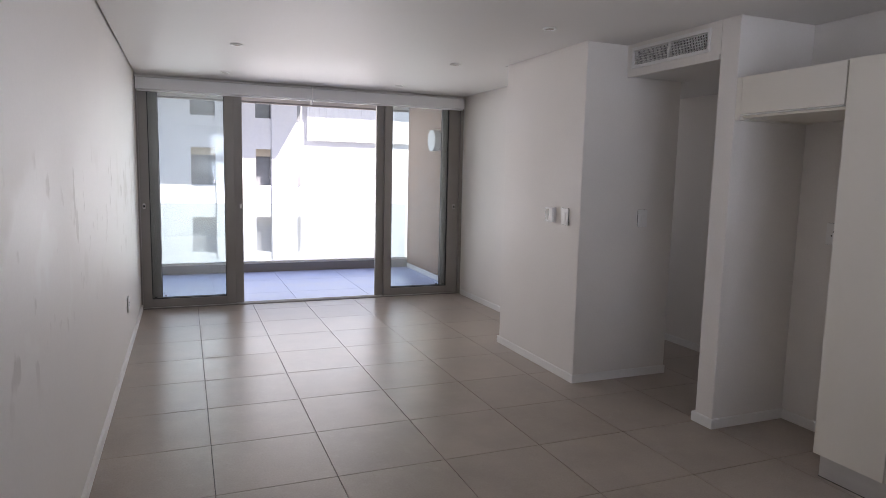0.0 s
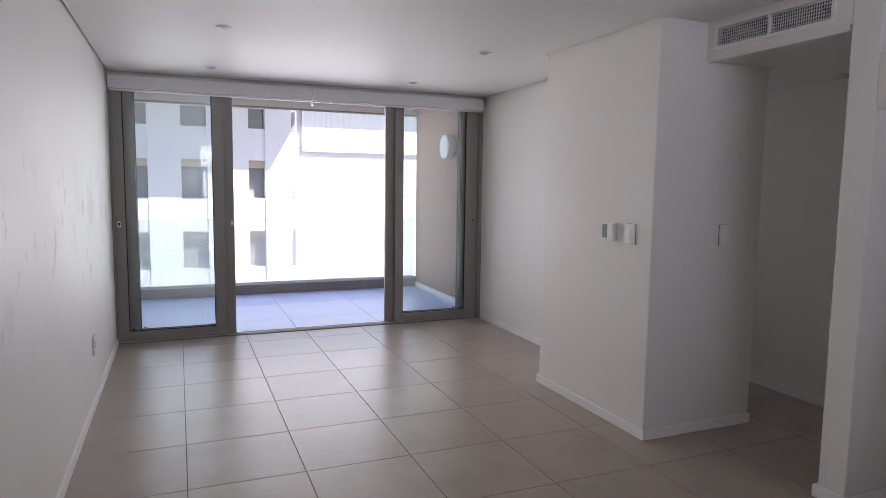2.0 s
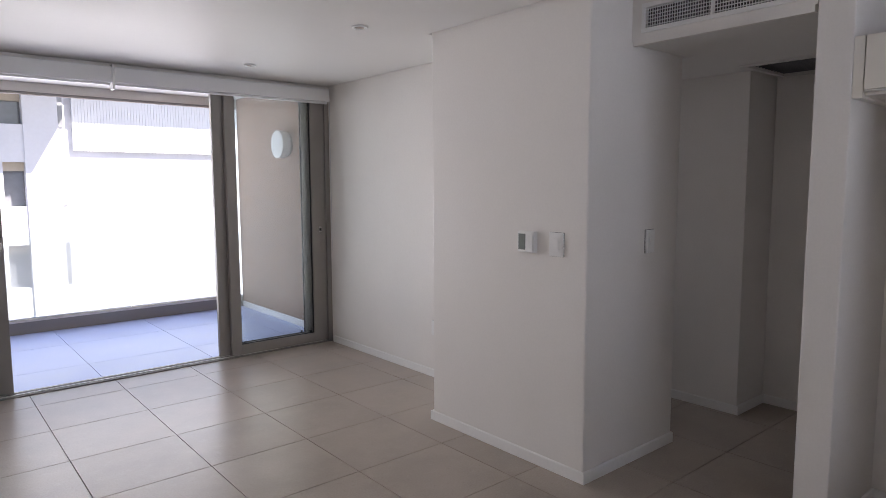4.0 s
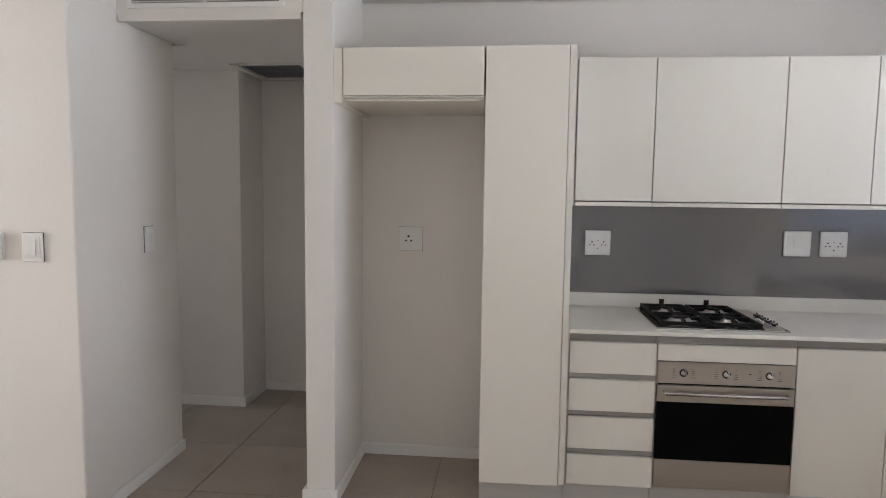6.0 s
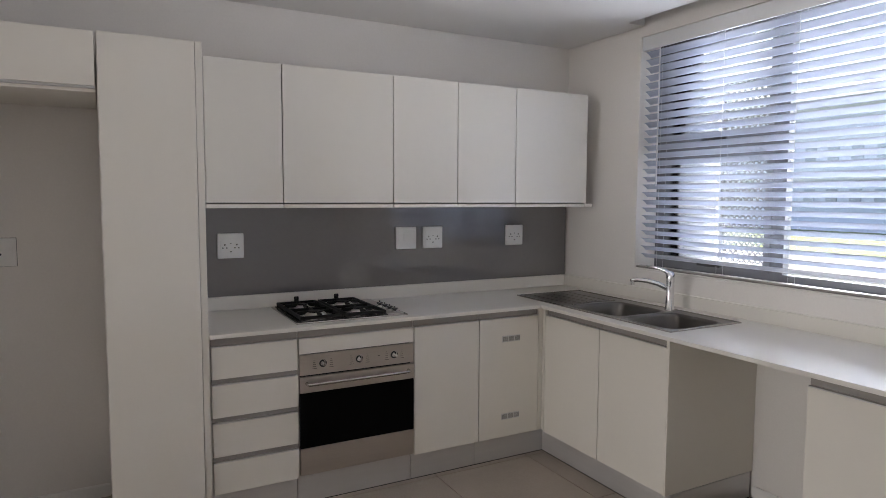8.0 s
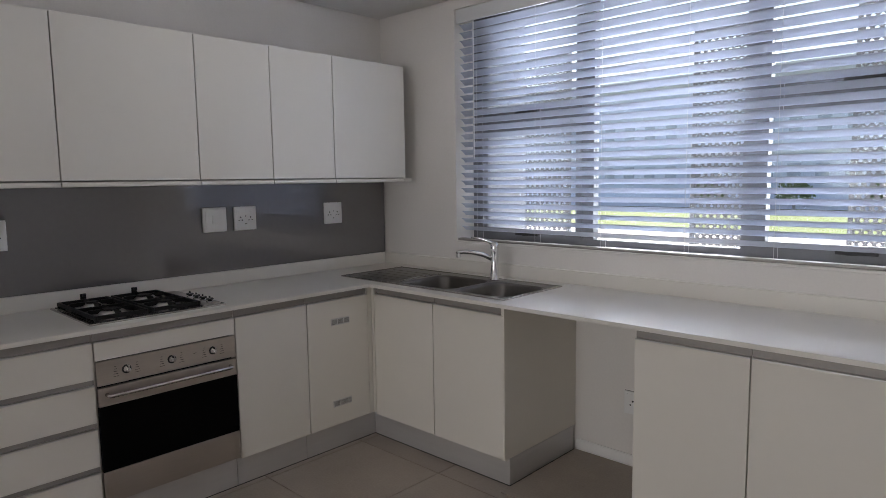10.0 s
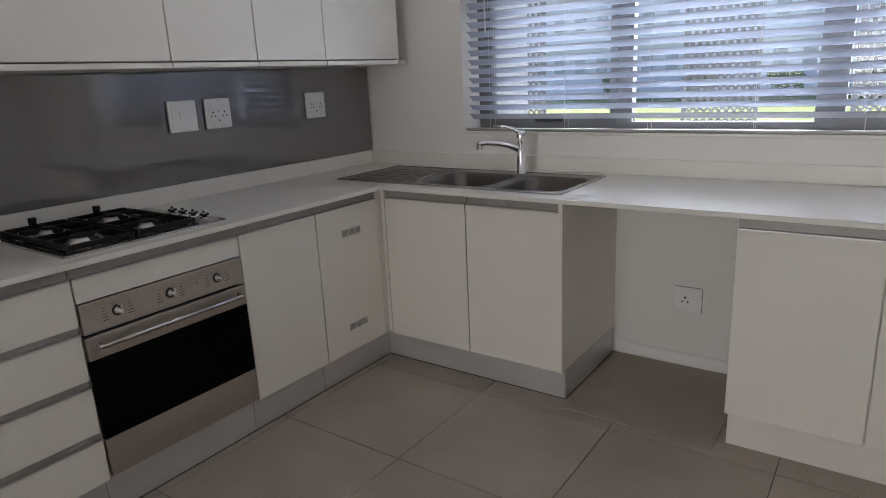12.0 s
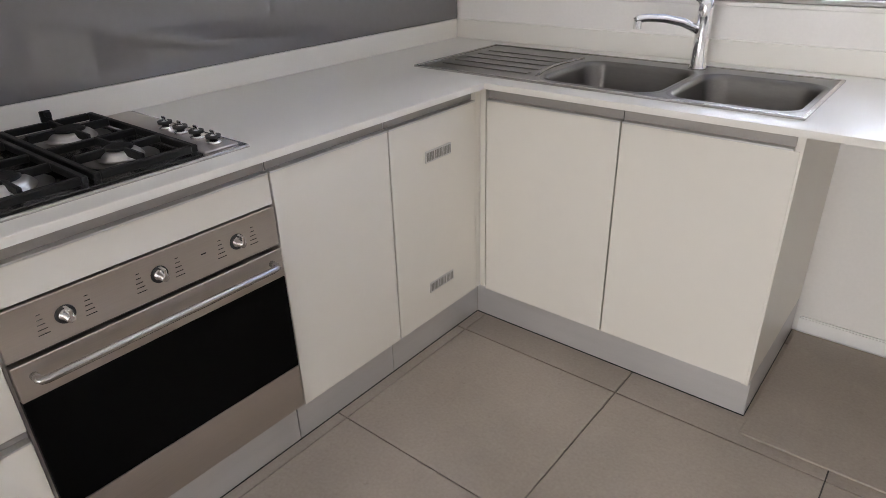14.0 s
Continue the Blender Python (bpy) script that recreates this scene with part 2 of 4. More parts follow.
# White plaster dimmed and blued: the facade's bluish shade is in this colour.
FACADE_SHADE = surface("blue_shade_facade_plaster", (0.58, 0.60, 0.65), 0.85, fine=8, coarse=0.35, vary=0.05, bump=0.1)
FACADE_GLASS = surface("dark_facade_glass", (0.22, 0.23, 0.25), 0.10, fine=3, coarse=0.5, vary=0.2, bump=0)
FACADE_BEIGE = surface("beige_facade_panel", (0.50, 0.44, 0.36), 0.8, fine=8, coarse=0.6, vary=0.06)
# Distance haze and glare are put into the far block's pale blue colours.
FAR_WALL_HAZE = surface("hazed_far_render", (0.56, 0.62, 0.74), 0.85, fine=4, coarse=0.2, vary=0.08)
FAR_GLASS_HAZE = surface("hazed_far_window", (0.36, 0.41, 0.50), 0.12, fine=3, coarse=0.5, vary=0.2, bump=0)
# Grey-blue that carries the shade on the wall fin.
FIN_SHADED = surface("shaded_fin_render", (0.38, 0.40, 0.45), 0.85, fine=40, coarse=1.0, vary=0.06, bump=0.1)
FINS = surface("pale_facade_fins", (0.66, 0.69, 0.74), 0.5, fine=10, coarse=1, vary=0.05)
# Pale sheet painted dark blue-grey to hold the shade on its inner side.
SCREEN_SHADED = surface("shaded_screen_paint", (0.15, 0.16, 0.185), 0.5, fine=80, coarse=3, vary=0.05, bump=0.03)
GRASS = surface("lawn", (0.085, 0.13, 0.03), 0.9, fine=8, coarse=0.5, vary=0.35, bump=0.5)
PAVING = surface("grey_paving", (0.19, 0.185, 0.175), 0.85, fine=6, coarse=0.3, vary=0.10, bump=0.2)
LEAF = surface("hedge_leaf", (0.11, 0.16, 0.06), 0.6, fine=20, coarse=2, vary=0.4)
GLASS = clear_glass("window_glass")
DOOR_GLASS = clear_glass("hazy_door_glass", (0.93, 0.96, 0.96), 0.02)
GLASS_RAIL = clear_glass("balustrade_glass", (0.90, 0.94, 0.93), 0.28)
OPAL = surface("opal_diffuser", (0.58, 0.56, 0.53), 0.35, fine=40, coarse=8, vary=0.02, bump=0.01)
BROWN_LENS = surface("downlight_lens", (0.45, 0.38, 0.32), 0.2, fine=60, coarse=20, vary=0.1)

# ---------------------------------------------------------------- building helpers
ORIGIN = {}


def box(bm, x0, x1, y0, y1, z0, z1):
    x0, x1, y0, y1, z0, z1 = min(x0, x1), max(x0, x1), min(y0, y1), max(y0, y1), min(z0, z1), max(z0, z1)
    v = [bm.verts.new(p) for p in ((x0, y0, z0), (x1, y0, z0), (x1, y1, z0), (x0, y1, z0), (x0, y0, z1), (x1, y0, z1), (x1, y1, z1), (x0, y1, z1))]
    for f in ((3, 2, 1, 0), (4, 5, 6, 7), (0, 1, 5, 4), (1, 2, 6, 5), (2, 3, 7, 6), (3, 0, 4, 7)):
        bm.faces.new([v[i] for i in f])
    return v


def blocks(*rows, bev=0.0):
    """One mesh of boxes, each given by x0, x1, y0, y1, z0, z1."""
    bm = bmesh.new()
    for r in rows:
        box(bm, *r)
    if bev:
        bmesh.ops.bevel(bm, geom=bm.edges[:], offset=bev, segments=2, profile=0.5, affect="EDGES", clamp_overlap=True)
    return bm


def rod(bm, a, b, r0, r1=None, seg=16, caps=True):
    """A tapered rod from a to b."""
    a, b = Vector(a), Vector(b)
    r1 = r0 if r1 is None else r1
    m = Matrix.Translation((a + b) / 2) @ (b - a).to_track_quat("Z", "Y").to_matrix().to_4x4()
    bmesh.ops.create_cone(bm, cap_ends=caps, segments=seg, radius1=r0, radius2=r1, depth=(b - a).length, matrix=m)
    return bm


def tube(bm, points, r, seg=12):
    """A round tube along points."""
    rings = []
    pts = [Vector(p) for p in points]
    for i, p in enumerate(pts):
        d = (pts[min(i + 1, len(pts) - 1)] - pts[max(i - 1, 0)]).normalized()
        q = d.to_track_quat("Z", "Y").to_matrix()
        rad = r[i] if isinstance(r, (list, tuple)) else r
        rings.append([bm.verts.new(p + q @ Vector((rad * math.cos(k * math.tau / seg), rad * math.sin(k * math.tau / seg), 0))) for k in range(seg)])
    for a, b in zip(rings, rings[1:]):
        for k in range(seg):
            bm.faces.new((a[k], a[(k + 1) % seg], b[(k + 1) % seg], b[k])).smooth = True
    bm.faces.new(rings[0][::-1])
    bm.faces.new(rings[-1])
    return bm


def sheet(xs, ys, keep, z0, z1):
    """One connected slab over the cells (i, j) of a grid that keep(x, y) takes."""
    bm = bmesh.new()
    made = {}

    def vert(i, j, z):
        if (i, j, z) not in made:
            made[i, j, z] = bm.verts.new((xs[i], ys[j], z))
        return made[i, j, z]

    inside = {(i, j) for i in range(len(xs) - 1) for j in range(len(ys) - 1) if keep((xs[i] + xs[i + 1]) / 2, (ys[j] + ys[j + 1]) / 2)}
    for i, j in inside:
        c = ((i, j), (i + 1, j), (i + 1, j + 1), (i, j + 1))
        bm.faces.new([vert(*p, z1) for p in c])
        bm.faces.new([vert(*p, z0) for p in c[::-1]])
        for (di, dj), a, e in (((0, -1), 0, 1), ((1, 0), 1, 2), ((0, 1), 2, 3), ((-1, 0), 3, 0)):
            if (i + di, j + dj) not in inside:
                bm.faces.new((vert(*c[a], z0), vert(*c[e], z0), vert(*c[e], z1), vert(*c[a], z1)))
    return bm


def lathe(bm, base, axis, profile, seg=24):
    """A turned shape: profile rows of (distance along axis, radius)."""
    base = Vector(base)
    q = Vector(axis).to_track_quat("Z", "Y").to_matrix()
    rings = [[bm.verts.new(base + q @ Vector((r * math.cos(k * math.tau / seg), r * math.sin(k * math.tau / seg), h))) for k in range(seg)] for h, r in profile]
    for a, b in zip(rings, rings[1:]):
        for k in range(seg):
            bm.faces.new((a[k], a[(k + 1) % seg], b[(k + 1) % seg], b[k])).smooth = True
    bm.faces.new(rings[0][::-1])
    bm.faces.new(rings[-1])
    return bm


def mesh_of(name, bm, material):
    bmesh.ops.recalc_face_normals(bm, faces=bm.faces[:])
    me = bpy.data.meshes.new(name)
    bm.to_mesh(me)
    bm.free()
    me.materials.append(material)
    return me


def thing(name, at, label, category, group="", kind=""):
    """An Empty at a thing's base, for its parts."""
    ob = new(name)
    ob.empty_display_size = 0.1
    ob.location = at
    ORIGIN[ob.name] = Vector(at)
    return tagged(ob, label, category, group, kind)


def part(name, bm, material, parent, label=""):
    """One mesh under a thing or a part, drawn in world places."""
    o = ORIGIN[parent.name]
    bmesh.ops.translate(bm, verts=bm.verts[:], vec=-o)
    ob = new(name, mesh_of(name, bm, material))
    ob.parent = parent
    ORIGIN[ob.name] = o
    return tagged(ob, label)


def solid(name, bm, material, label, category, kind="structure", group=""):
    """A thing that is one mesh."""
    ob = new(name, mesh_of(name, bm, material))
    ORIGIN[ob.name] = Vector((0, 0, 0))
    return tagged(ob, label, category, group, kind)

# ---------------------------------------------------------------- the rooms
CEIL_Z, COR_Z = 2.47, 2.25
WEST, EAST, SOUTH = -0.05, 3.99, 1.01
solid("wall_west", blocks((-0.30, WEST, 0.70, 9.20, -0.1, 2.75), bev=0.004), WALL_WORN, "long white painted wall with faint scuffs and patches", "wall")
# window wall with its opening
WX0, WX1, WZ0, WZ1 = 0.90, 3.335, 1.054, 2.415
solid("wall_window", blocks((WEST, WX0, 0.76, SOUTH, -0.1, 2.75), (WX1, 4.25, 0.76, SOUTH, -0.1, 2.75), (WX0, WX1, 0.76, SOUTH, -0.1, WZ0), (WX0, WX1, 0.76, SOUTH, WZ1, 2.75)), WALL, "white painted wall with a wide kitchen window", "wall")
solid("wall_kitchen", blocks((EAST, 4.25, SOUTH, 4.505, -0.1, 2.75)), WALL, "white painted kitchen wall behind the cabinets", "wall")
solid("wall_pier", blocks((3.40, 5.25, 4.505, 4.645, -0.1, 2.75), bev=0.006), WALL, "white painted wall end beside the passage opening", "wall")
solid("wall_column", blocks((3.058, 3.905, 5.525, 6.735, -0.1, 2.75), bev=0.008), WALL, "white painted boxed-out corner between room and passage", "wall")
solid("wall_east", blocks((3.66, 3.92, 6.736, 9.20, -0.1, 2.75)), WALL, "white painted wall beside the balcony doors", "wall")
solid("wall_passage", blocks((4.645, 5.25, 5.475, 8.0, -0.1, 2.75), (5.03, 5.25, 4.646, 5.474, -0.1, 2.75), bev=0.004), WALL, "white painted passage wall with a stepped-back corner", "wall")
# Unseen end wall; its window is added only to light the passage.
solid("wall_passage_end", blocks((3.921, 4.644, 8.0, 8.15, -0.1, 0.9), (3.921, 4.644, 8.0, 8.15, 2.15, 2.75)), WALL, "unseen white wall closing the passage, open for an added window", "wall")
t = thing("added_passage_window", (4.28, 8.07, 0.9), "unseen window added at the passage end to let light in", "window", kind="structure")
part("window_frame", blocks((3.922, 3.965, 8.05, 8.09, 0.901, 2.149), (4.60, 4.643, 8.05, 8.09, 0.901, 2.149), (3.965, 4.60, 8.05, 8.09, 0.901, 0.945), (3.965, 4.60, 8.05, 8.09, 2.105, 2.149)), WINFRAME, t)
p = part("pane", blocks((3.965, 4.60, 8.066, 8.072, 0.945, 2.105)), GLASS, t)
p.visible_shadow = False
solid("wall_north", blocks((WEST, 3.66, 9.03, 9.20, 2.45, 2.75)), WALL, "white lintel above the balcony doors", "wall")
g = 0.014
bm = blocks((WEST + g, 3.30, 1.15, 4.0, CEIL_Z, 2.60), (3.30, EAST - g, SOUTH + g, 4.0, CEIL_Z, 2.60), (WEST + g, EAST - g, 4.0, 4.505 - g, CEIL_Z, 2.60),
            (WEST + g, 3.40 - g, 4.505 - g, 5.525 - g, CEIL_Z, 2.60), (WEST + g, 3.05 - g, 5.525 - g, 6.735 + g, CEIL_Z, 2.60),
            (WEST + g, 3.66 - g, 6.735 + g, 9.02, CEIL_Z, 2.60))
solid("ceiling", bm, CEIL, "white plastered ceiling with dark shadow gaps at its edges", "ceiling")
bm = blocks((3.428, 3.92 - g, 4.645 + g, 5.525 - g, COR_Z, 2.30), (3.92 - g, 5.03 - g, 4.645 + g, 5.0, COR_Z, 2.30), (3.92 - g, 4.43, 5.0, 5.40, COR_Z, 2.30), (4.96, 5.03 - g, 5.0, 5.40, COR_Z, 2.30),
            (3.92 - g, 5.03 - g, 5.40, 5.475 - g, COR_Z, 2.30), (3.905 + g, 4.645 - g, 5.475 - g, 8.0, COR_Z, 2.30))
solid("ceiling_passage", bm, CEIL, "low white ceiling over the passage", "ceiling")
solid("roof_slab", blocks((-0.30, 5.25, 0.70, 9.20, 2.76, 2.98)), CONCRETE, "concrete slab above the flat", "slab")
# bulkhead over the passage opening, open for the air grille
GY0, GY1, GZ0, GZ1 = 4.747, 5.449, 2.319, 2.426
solid("bulkhead", blocks((3.40, 3.427, 4.656, 5.517, 2.245, 2.275), (3.40, 3.427, 4.646, 5.5245, 2.275, GZ0), (3.40, 3.427, 4.646, 5.5245, GZ1, 2.60), (3.40, 3.427, 4.646, GY0, GZ0, GZ1), (3.40, 3.427, GY1, 5.5245, GZ0, GZ1)), WALL, "white bulkhead over the passage opening", "bulkhead")
# Black plate added close behind the grille; the opening's shade is painted on it.
solid("duct_shade_plate", blocks((3.445, 3.46, 4.67, 5.52, 2.305, 2.60)), HOLE, "black plate behind the air grille in place of the duct's darkness", "duct")

# skirting boards
SK = 0.062


def skirting(*rows):
    bm = bmesh.new()
    for r in rows:
        box(bm, *r, 0.0, SK)
    bmesh.ops.bevel(bm, geom=[e for e in bm.edges if all(v.co.z > 0.05 for v in e.verts)], offset=0.004, segments=2, affect="EDGES")
    solid("baseboard", bm, SKIRT, "white painted skirting board", "skirting")


skirting((WEST, WEST + 0.016, 1.02, 9.02))
skirting((3.045, 3.058, 5.510, 6.750), (3.058, 3.905, 5.510, 5.525), (3.058, 3.66, 6.735, 6.750))
skirting((3.644, 3.66, 6.751, 9.0))
skirting((3.384, 3.40, 4.489, 4.661), (3.40, EAST, 4.489, 4.505), (3.40, 5.03, 4.645, 4.661))
skirting((EAST - 0.016, EAST, 3.83, 4.489))
skirting((4.629, 4.645, 5.459, 8.0), (4.645, 5.03, 5.459, 5.475), (5.014, 5.03, 4.661, 5.459))
skirting((1.885, 2.485, SOUTH, SOUTH + 0.016))

# ---------------------------------------------------------------- the flat: fixtures


def downlight(x, y):
    t = thing("downlight", (x, y, CEIL_Z), "small round white recessed downlight, switched off", "downlight", "ceiling downlights")
    bm = lathe(bmesh.new(), (x, y, CEIL_Z - 0.001), (0, 0, -1), ((0, 0.047), (0.005, 0.046), (0.009, 0.040), (0.006, 0.034), (0.0, 0.033)))
    part("ring", bm, PLASTIC, t)
    part("lens", lathe(bmesh.new(), (x, y, CEIL_Z - 0.0015), (0, 0, -1), ((0, 0.030), (0.004, 0.029), (0.006, 0.022))), BROWN_LENS, t, "dull brownish lens")


for x, y in ((0.80, 8.42), (2.61, 8.42), (0.80, 6.86), (2.61, 6.86), (2.61, 5.30)):
    downlight(x, y)

# air grille
t = thing("air_grille", (3.40, 5.09, GZ0), "white egg-crate air grille in two halves in the bulkhead", "air grille")
F = 0.003
part("frame", blocks((3.392, 3.402, GY0 - 0.018, GY1 + 0.018, GZ0 - 0.018, GZ0 + F), (3.392, 3.402, GY0 - 0.018, GY1 + 0.018, GZ1 - F, GZ1 + 0.018), (3.392, 3.402, GY0 - 0.018, GY0 + F, GZ0 + F, GZ1 - F), (3.392, 3.402, GY1 - F, GY1 + 0.018, GZ0 + F, GZ1 - F), (3.392, 3.415, (GY0 + GY1) / 2 - 0.006, (GY0 + GY1) / 2 + 0.006, GZ0 + F, GZ1 - F), bev=0.001), PLASTIC, t)
for k in range(6):
    z = GZ0 + F + (k + 0.5) * (GZ1 - GZ0 - 2 * F) / 6
    part("slat", blocks((3.396, 3.404, GY0 + F, GY1 - F, z - 0.0016, z + 0.0016)), PLASTIC, t)
nb = 52
for k in range(nb):
    y = GY0 + F + (k + 0.5) * (GY1 - GY0 - 2 * F) / nb
    part("bar", blocks((3.4045, 3.411, y - 0.0009, y + 0.0009, GZ0 + F, GZ1 - F)), PLASTIC, t)

# ceiling hatch in the passage
t = thing("ceiling_hatch", (4.69, 5.2, COR_Z), "grey louvred return-air hatch with a white frame", "ceiling hatch")
part("frame", blocks((4.40, 4.43, 4.97, 5.43, COR_Z - 0.012, COR_Z - 0.001), (4.96, 4.99, 4.97, 5.43, COR_Z - 0.012, COR_Z - 0.001), (4.43, 4.96, 4.97, 5.0, COR_Z - 0.012, COR_Z - 0.001), (4.43, 4.96, 5.40, 5.43, COR_Z - 0.012, COR_Z - 0.001), bev=0.002), CEIL, t)
part("backing", blocks((4.43, 4.96, 5.0, 5.40, COR_Z + 0.030, COR_Z + 0.045)), WINFRAME, t)
for k in range(12):
    x = 4.452 + k * 0.0442
    part("slat", blocks((x - 0.003, x + 0.003, 5.0, 5.40, COR_Z + 0.004, COR_Z + 0.024)), WINFRAME, t)

# ---- wall plates. n: the way the plate faces; the plate is drawn facing -x at the origin, then turned


def plate_pose(x, y, z, face):
    return Matrix.Translation((x, y, z)) @ pose(0, 0, 0, 0, 0, {"-x": 0, "-y": 90, "+x": 180, "+y": 270}[face])


def turned(bm, m):
    bmesh.ops.transform(bm, matrix=m, verts=bm.verts[:])
    return bm


def wall_plate(name, x, y, z, face, wide, high, label, category, switches=(), pins=(), group=""):
    """A moulded plate. switches: rows of (across, up, wide, high); pins: rows of (across, up, radius); across runs to the viewer's right."""
    m = plate_pose(x, y, z, face)
    t = thing(name, (x, y, z), label, category, group)
    part("plate", turned(blocks((-0.0115, -0.0019, -wide / 2, wide / 2, -high / 2, high / 2), bev=0.003), m), PLASTIC, t)
    # Grey border that paints the shadow outline round the plate.
    part("shadow_border", turned(blocks((-0.0018, -0.0002, -wide / 2 - 0.0014, wide / 2 + 0.0014, -high / 2 - 0.0014, high / 2 + 0.0014)), m), PLATE_SHADE, t, "thin grey border painting the plate's shadow line")
    part("bezel", turned(blocks((-0.0135, -0.0105, -wide * 0.39, wide * 0.39, -high * 0.39, high * 0.39), bev=0.001), m), PLASTIC, t)
    for a, u, w, h in switches:
        part("rocker", turned(blocks((-0.0165, -0.0130, -a - w / 2, -a + w / 2, u - h / 2, u + h / 2), bev=0.0012), m), PLASTIC, t)
    for a, u, r in pins:
        part("pin_hole", turned(rod(bmesh.new(), (-0.0142, -a, u), (-0.012, -a, u), r, seg=12), m), HOLE, t)
    return t


def pins(a, u, s):
    return [(a, u + 0.011 * s, 0.0048 * s), (a - 0.011 * s, u - 0.007 * s, 0.0040 * s), (a + 0.011 * s, u - 0.007 * s, 0.0040 * s)]


wall_plate("socket_outlet", EAST, 4.235, 1.222, "-x", 0.128, 0.128, "white three-pin socket outlet on the alcove wall", "socket", [(0.032, 0.012, 0.014, 0.020)], pins(-0.012, 0.0, 1.3))
SX = 3.972
for y, z in ((3.235, 1.222), (2.052, 1.237), (1.455, 1.238)):
    wall_plate("socket_outlet", SX, y, z, "-x", 0.132, 0.130, "white double socket outlet on the grey splashback", "socket", [(-0.034, 0.034, 0.014, 0.016), (0.034, 0.034, 0.014, 0.016)], pins(-0.03, -0.004, 0.9) + pins(0.03, -0.004, 0.9) + [(0, -0.030, 0.004), (0, 0.012, 0.003)], "splashback plates")
wall_plate("isolator_switch", SX, 2.230, 1.237, "-x", 0.134, 0.130, "white isolator switch plate on the grey splashback", "switch", [(0, 0.004, 0.034, 0.045)], (), "splashback plates")
wall_plate("socket_outlet", 2.158, SOUTH, 0.326, "+y", 0.118, 0.114, "white socket outlet under the worktop", "socket", [(0.031, -0.004, 0.014, 0.024)], pins(-0.012, -0.002, 1.1))
wall_plate("light_switch", 3.058, 5.715, 1.228, "-x", 0.092, 0.124, "white light switch plate beside the thermostat", "switch", [(0, 0, 0.036, 0.064)])
wall_plate("light_switch", 3.610, 5.525, 1.225, "-y", 0.082, 0.128, "white light switch plate near the passage", "switch", [(0.006, 0.0, 0.026, 0.05)])
wall_plate("socket_outlet", WEST, 7.40, 0.395, "+x", 0.12, 0.12, "white socket outlet low on the long wall", "socket", [(0.03, 0.0, 0.014, 0.02)], pins(-0.01, 0, 1.2))
wall_plate("socket_outlet", 3.66, 7.42, 0.40, "-x", 0.12, 0.12, "white socket outlet low beside the boxed corner", "socket", [(0.03, 0.0, 0.014, 0.02)], pins(-0.01, 0, 1.2))
t = thing("thermostat", (3.058, 5.912, 1.175), "white wall thermostat with a small grey display", "thermostat")
part("back_plate", blocks((3.049, 3.058, 5.850, 5.974, 1.172, 1.289), bev=0.002), PLASTIC, t)
body = part("body", blocks((3.030, 3.049, 5.853, 5.971, 1.175, 1.286), bev=0.004), PLASTIC, t)
part("display", blocks((3.0285, 3.0305, 5.912, 5.962, 1.188, 1.274), bev=0.001), LCD, body, "grey display window")
part("flap", blocks((3.0265, 3.0305, 5.858, 5.906, 1.182, 1.280), bev=0.0015), PLASTIC, body, "white button flap")
for z in (1.205, 1.230, 1.255):
    part("button", blocks((3.0250, 3.0268, 5.876, 5.890, z - 0.006, z + 0.006), bev=0.001), PLASTIC, body)

# ---------------------------------------------------------------- balcony doors
t = thing("door_frame", (1.8, 9.1, 0.0), "taupe aluminium frame of the sliding balcony doors", "door frame", kind="structure")
part("jamb", blocks((WEST + 0.001, -0.032, 9.04, 9.19, 0.0, 2.449), bev=0.002), TAUPE, t)
part("jamb", blocks((3.615, 3.659, 9.04, 9.19, 0.0, 2.449), bev=0.002), TAUPE, t)
part("head", blocks((-0.032, 3.615, 9.04, 9.19, 2.385, 2.449), bev=0.002), TAUPE, t)
part("sill_track", blocks((-0.032, 3.615, 9.055, 9.19, -0.02, 0.008), bev=0.001), TAUPE, t)
for y in (9.085, 9.145):
    part("rail", blocks((-0.032, 3.615, y - 0.003, y + 0.003, 0.008, 0.016)), ALU, t)


def sliding_door(x0, x1, y, left, right, lock, group):
    """A glazed leaf with stiles of the given widths, in the track at y."""
    t = thing("sliding_door", ((x0 + x1) / 2, y, 0.016), "taupe aluminium sliding glass door, slid open", "sliding door", group)
    h0, h1, d = 0.017, 2.383, 0.022
    part("stile", blocks((x0, x0 + left, y - d, y + d, h0, h1), bev=0.003), TAUPE, t)
    part("stile", blocks((x1 - right, x1, y - d, y + d, h0, h1), bev=0.003), TAUPE, t)
    part("bottom_rail", blocks((x0 + left, x1 - right, y - d, y + d, h0, 0.105), bev=0.003), TAUPE, t)
    part("top_rail", blocks((x0 + left, x1 - right, y - d, y + d, 2.345, h1), bev=0.003), TAUPE, t)
    gx0, gx1 = x0 + left, x1 - right
    part("seal", blocks((gx0, gx0 + 0.007, y - 0.008, y + 0.008, 0.105, 2.345), (gx1 - 0.007, gx1, y - 0.008, y + 0.008, 0.105, 2.345), (gx0 + 0.007, gx1 - 0.007, y - 0.008, y + 0.008, 0.105, 0.112)), RUBBER, t, "black rubber glazing seal")
    pane = part("pane", blocks((gx0 + 0.007, gx1 - 0.007, y - 0.003, y + 0.003, 0.112, 2.345)), DOOR_GLASS, t, "clear glass with a slight haze")
    pane.visible_shadow = False
    for x in (gx0 + 0.035, gx1 - 0.035):
        part("setting_block", blocks((x - 0.010, x + 0.010, y - 0.008, y + 0.008, 0.118, 0.130), bev=0.001), RUBBER, t)
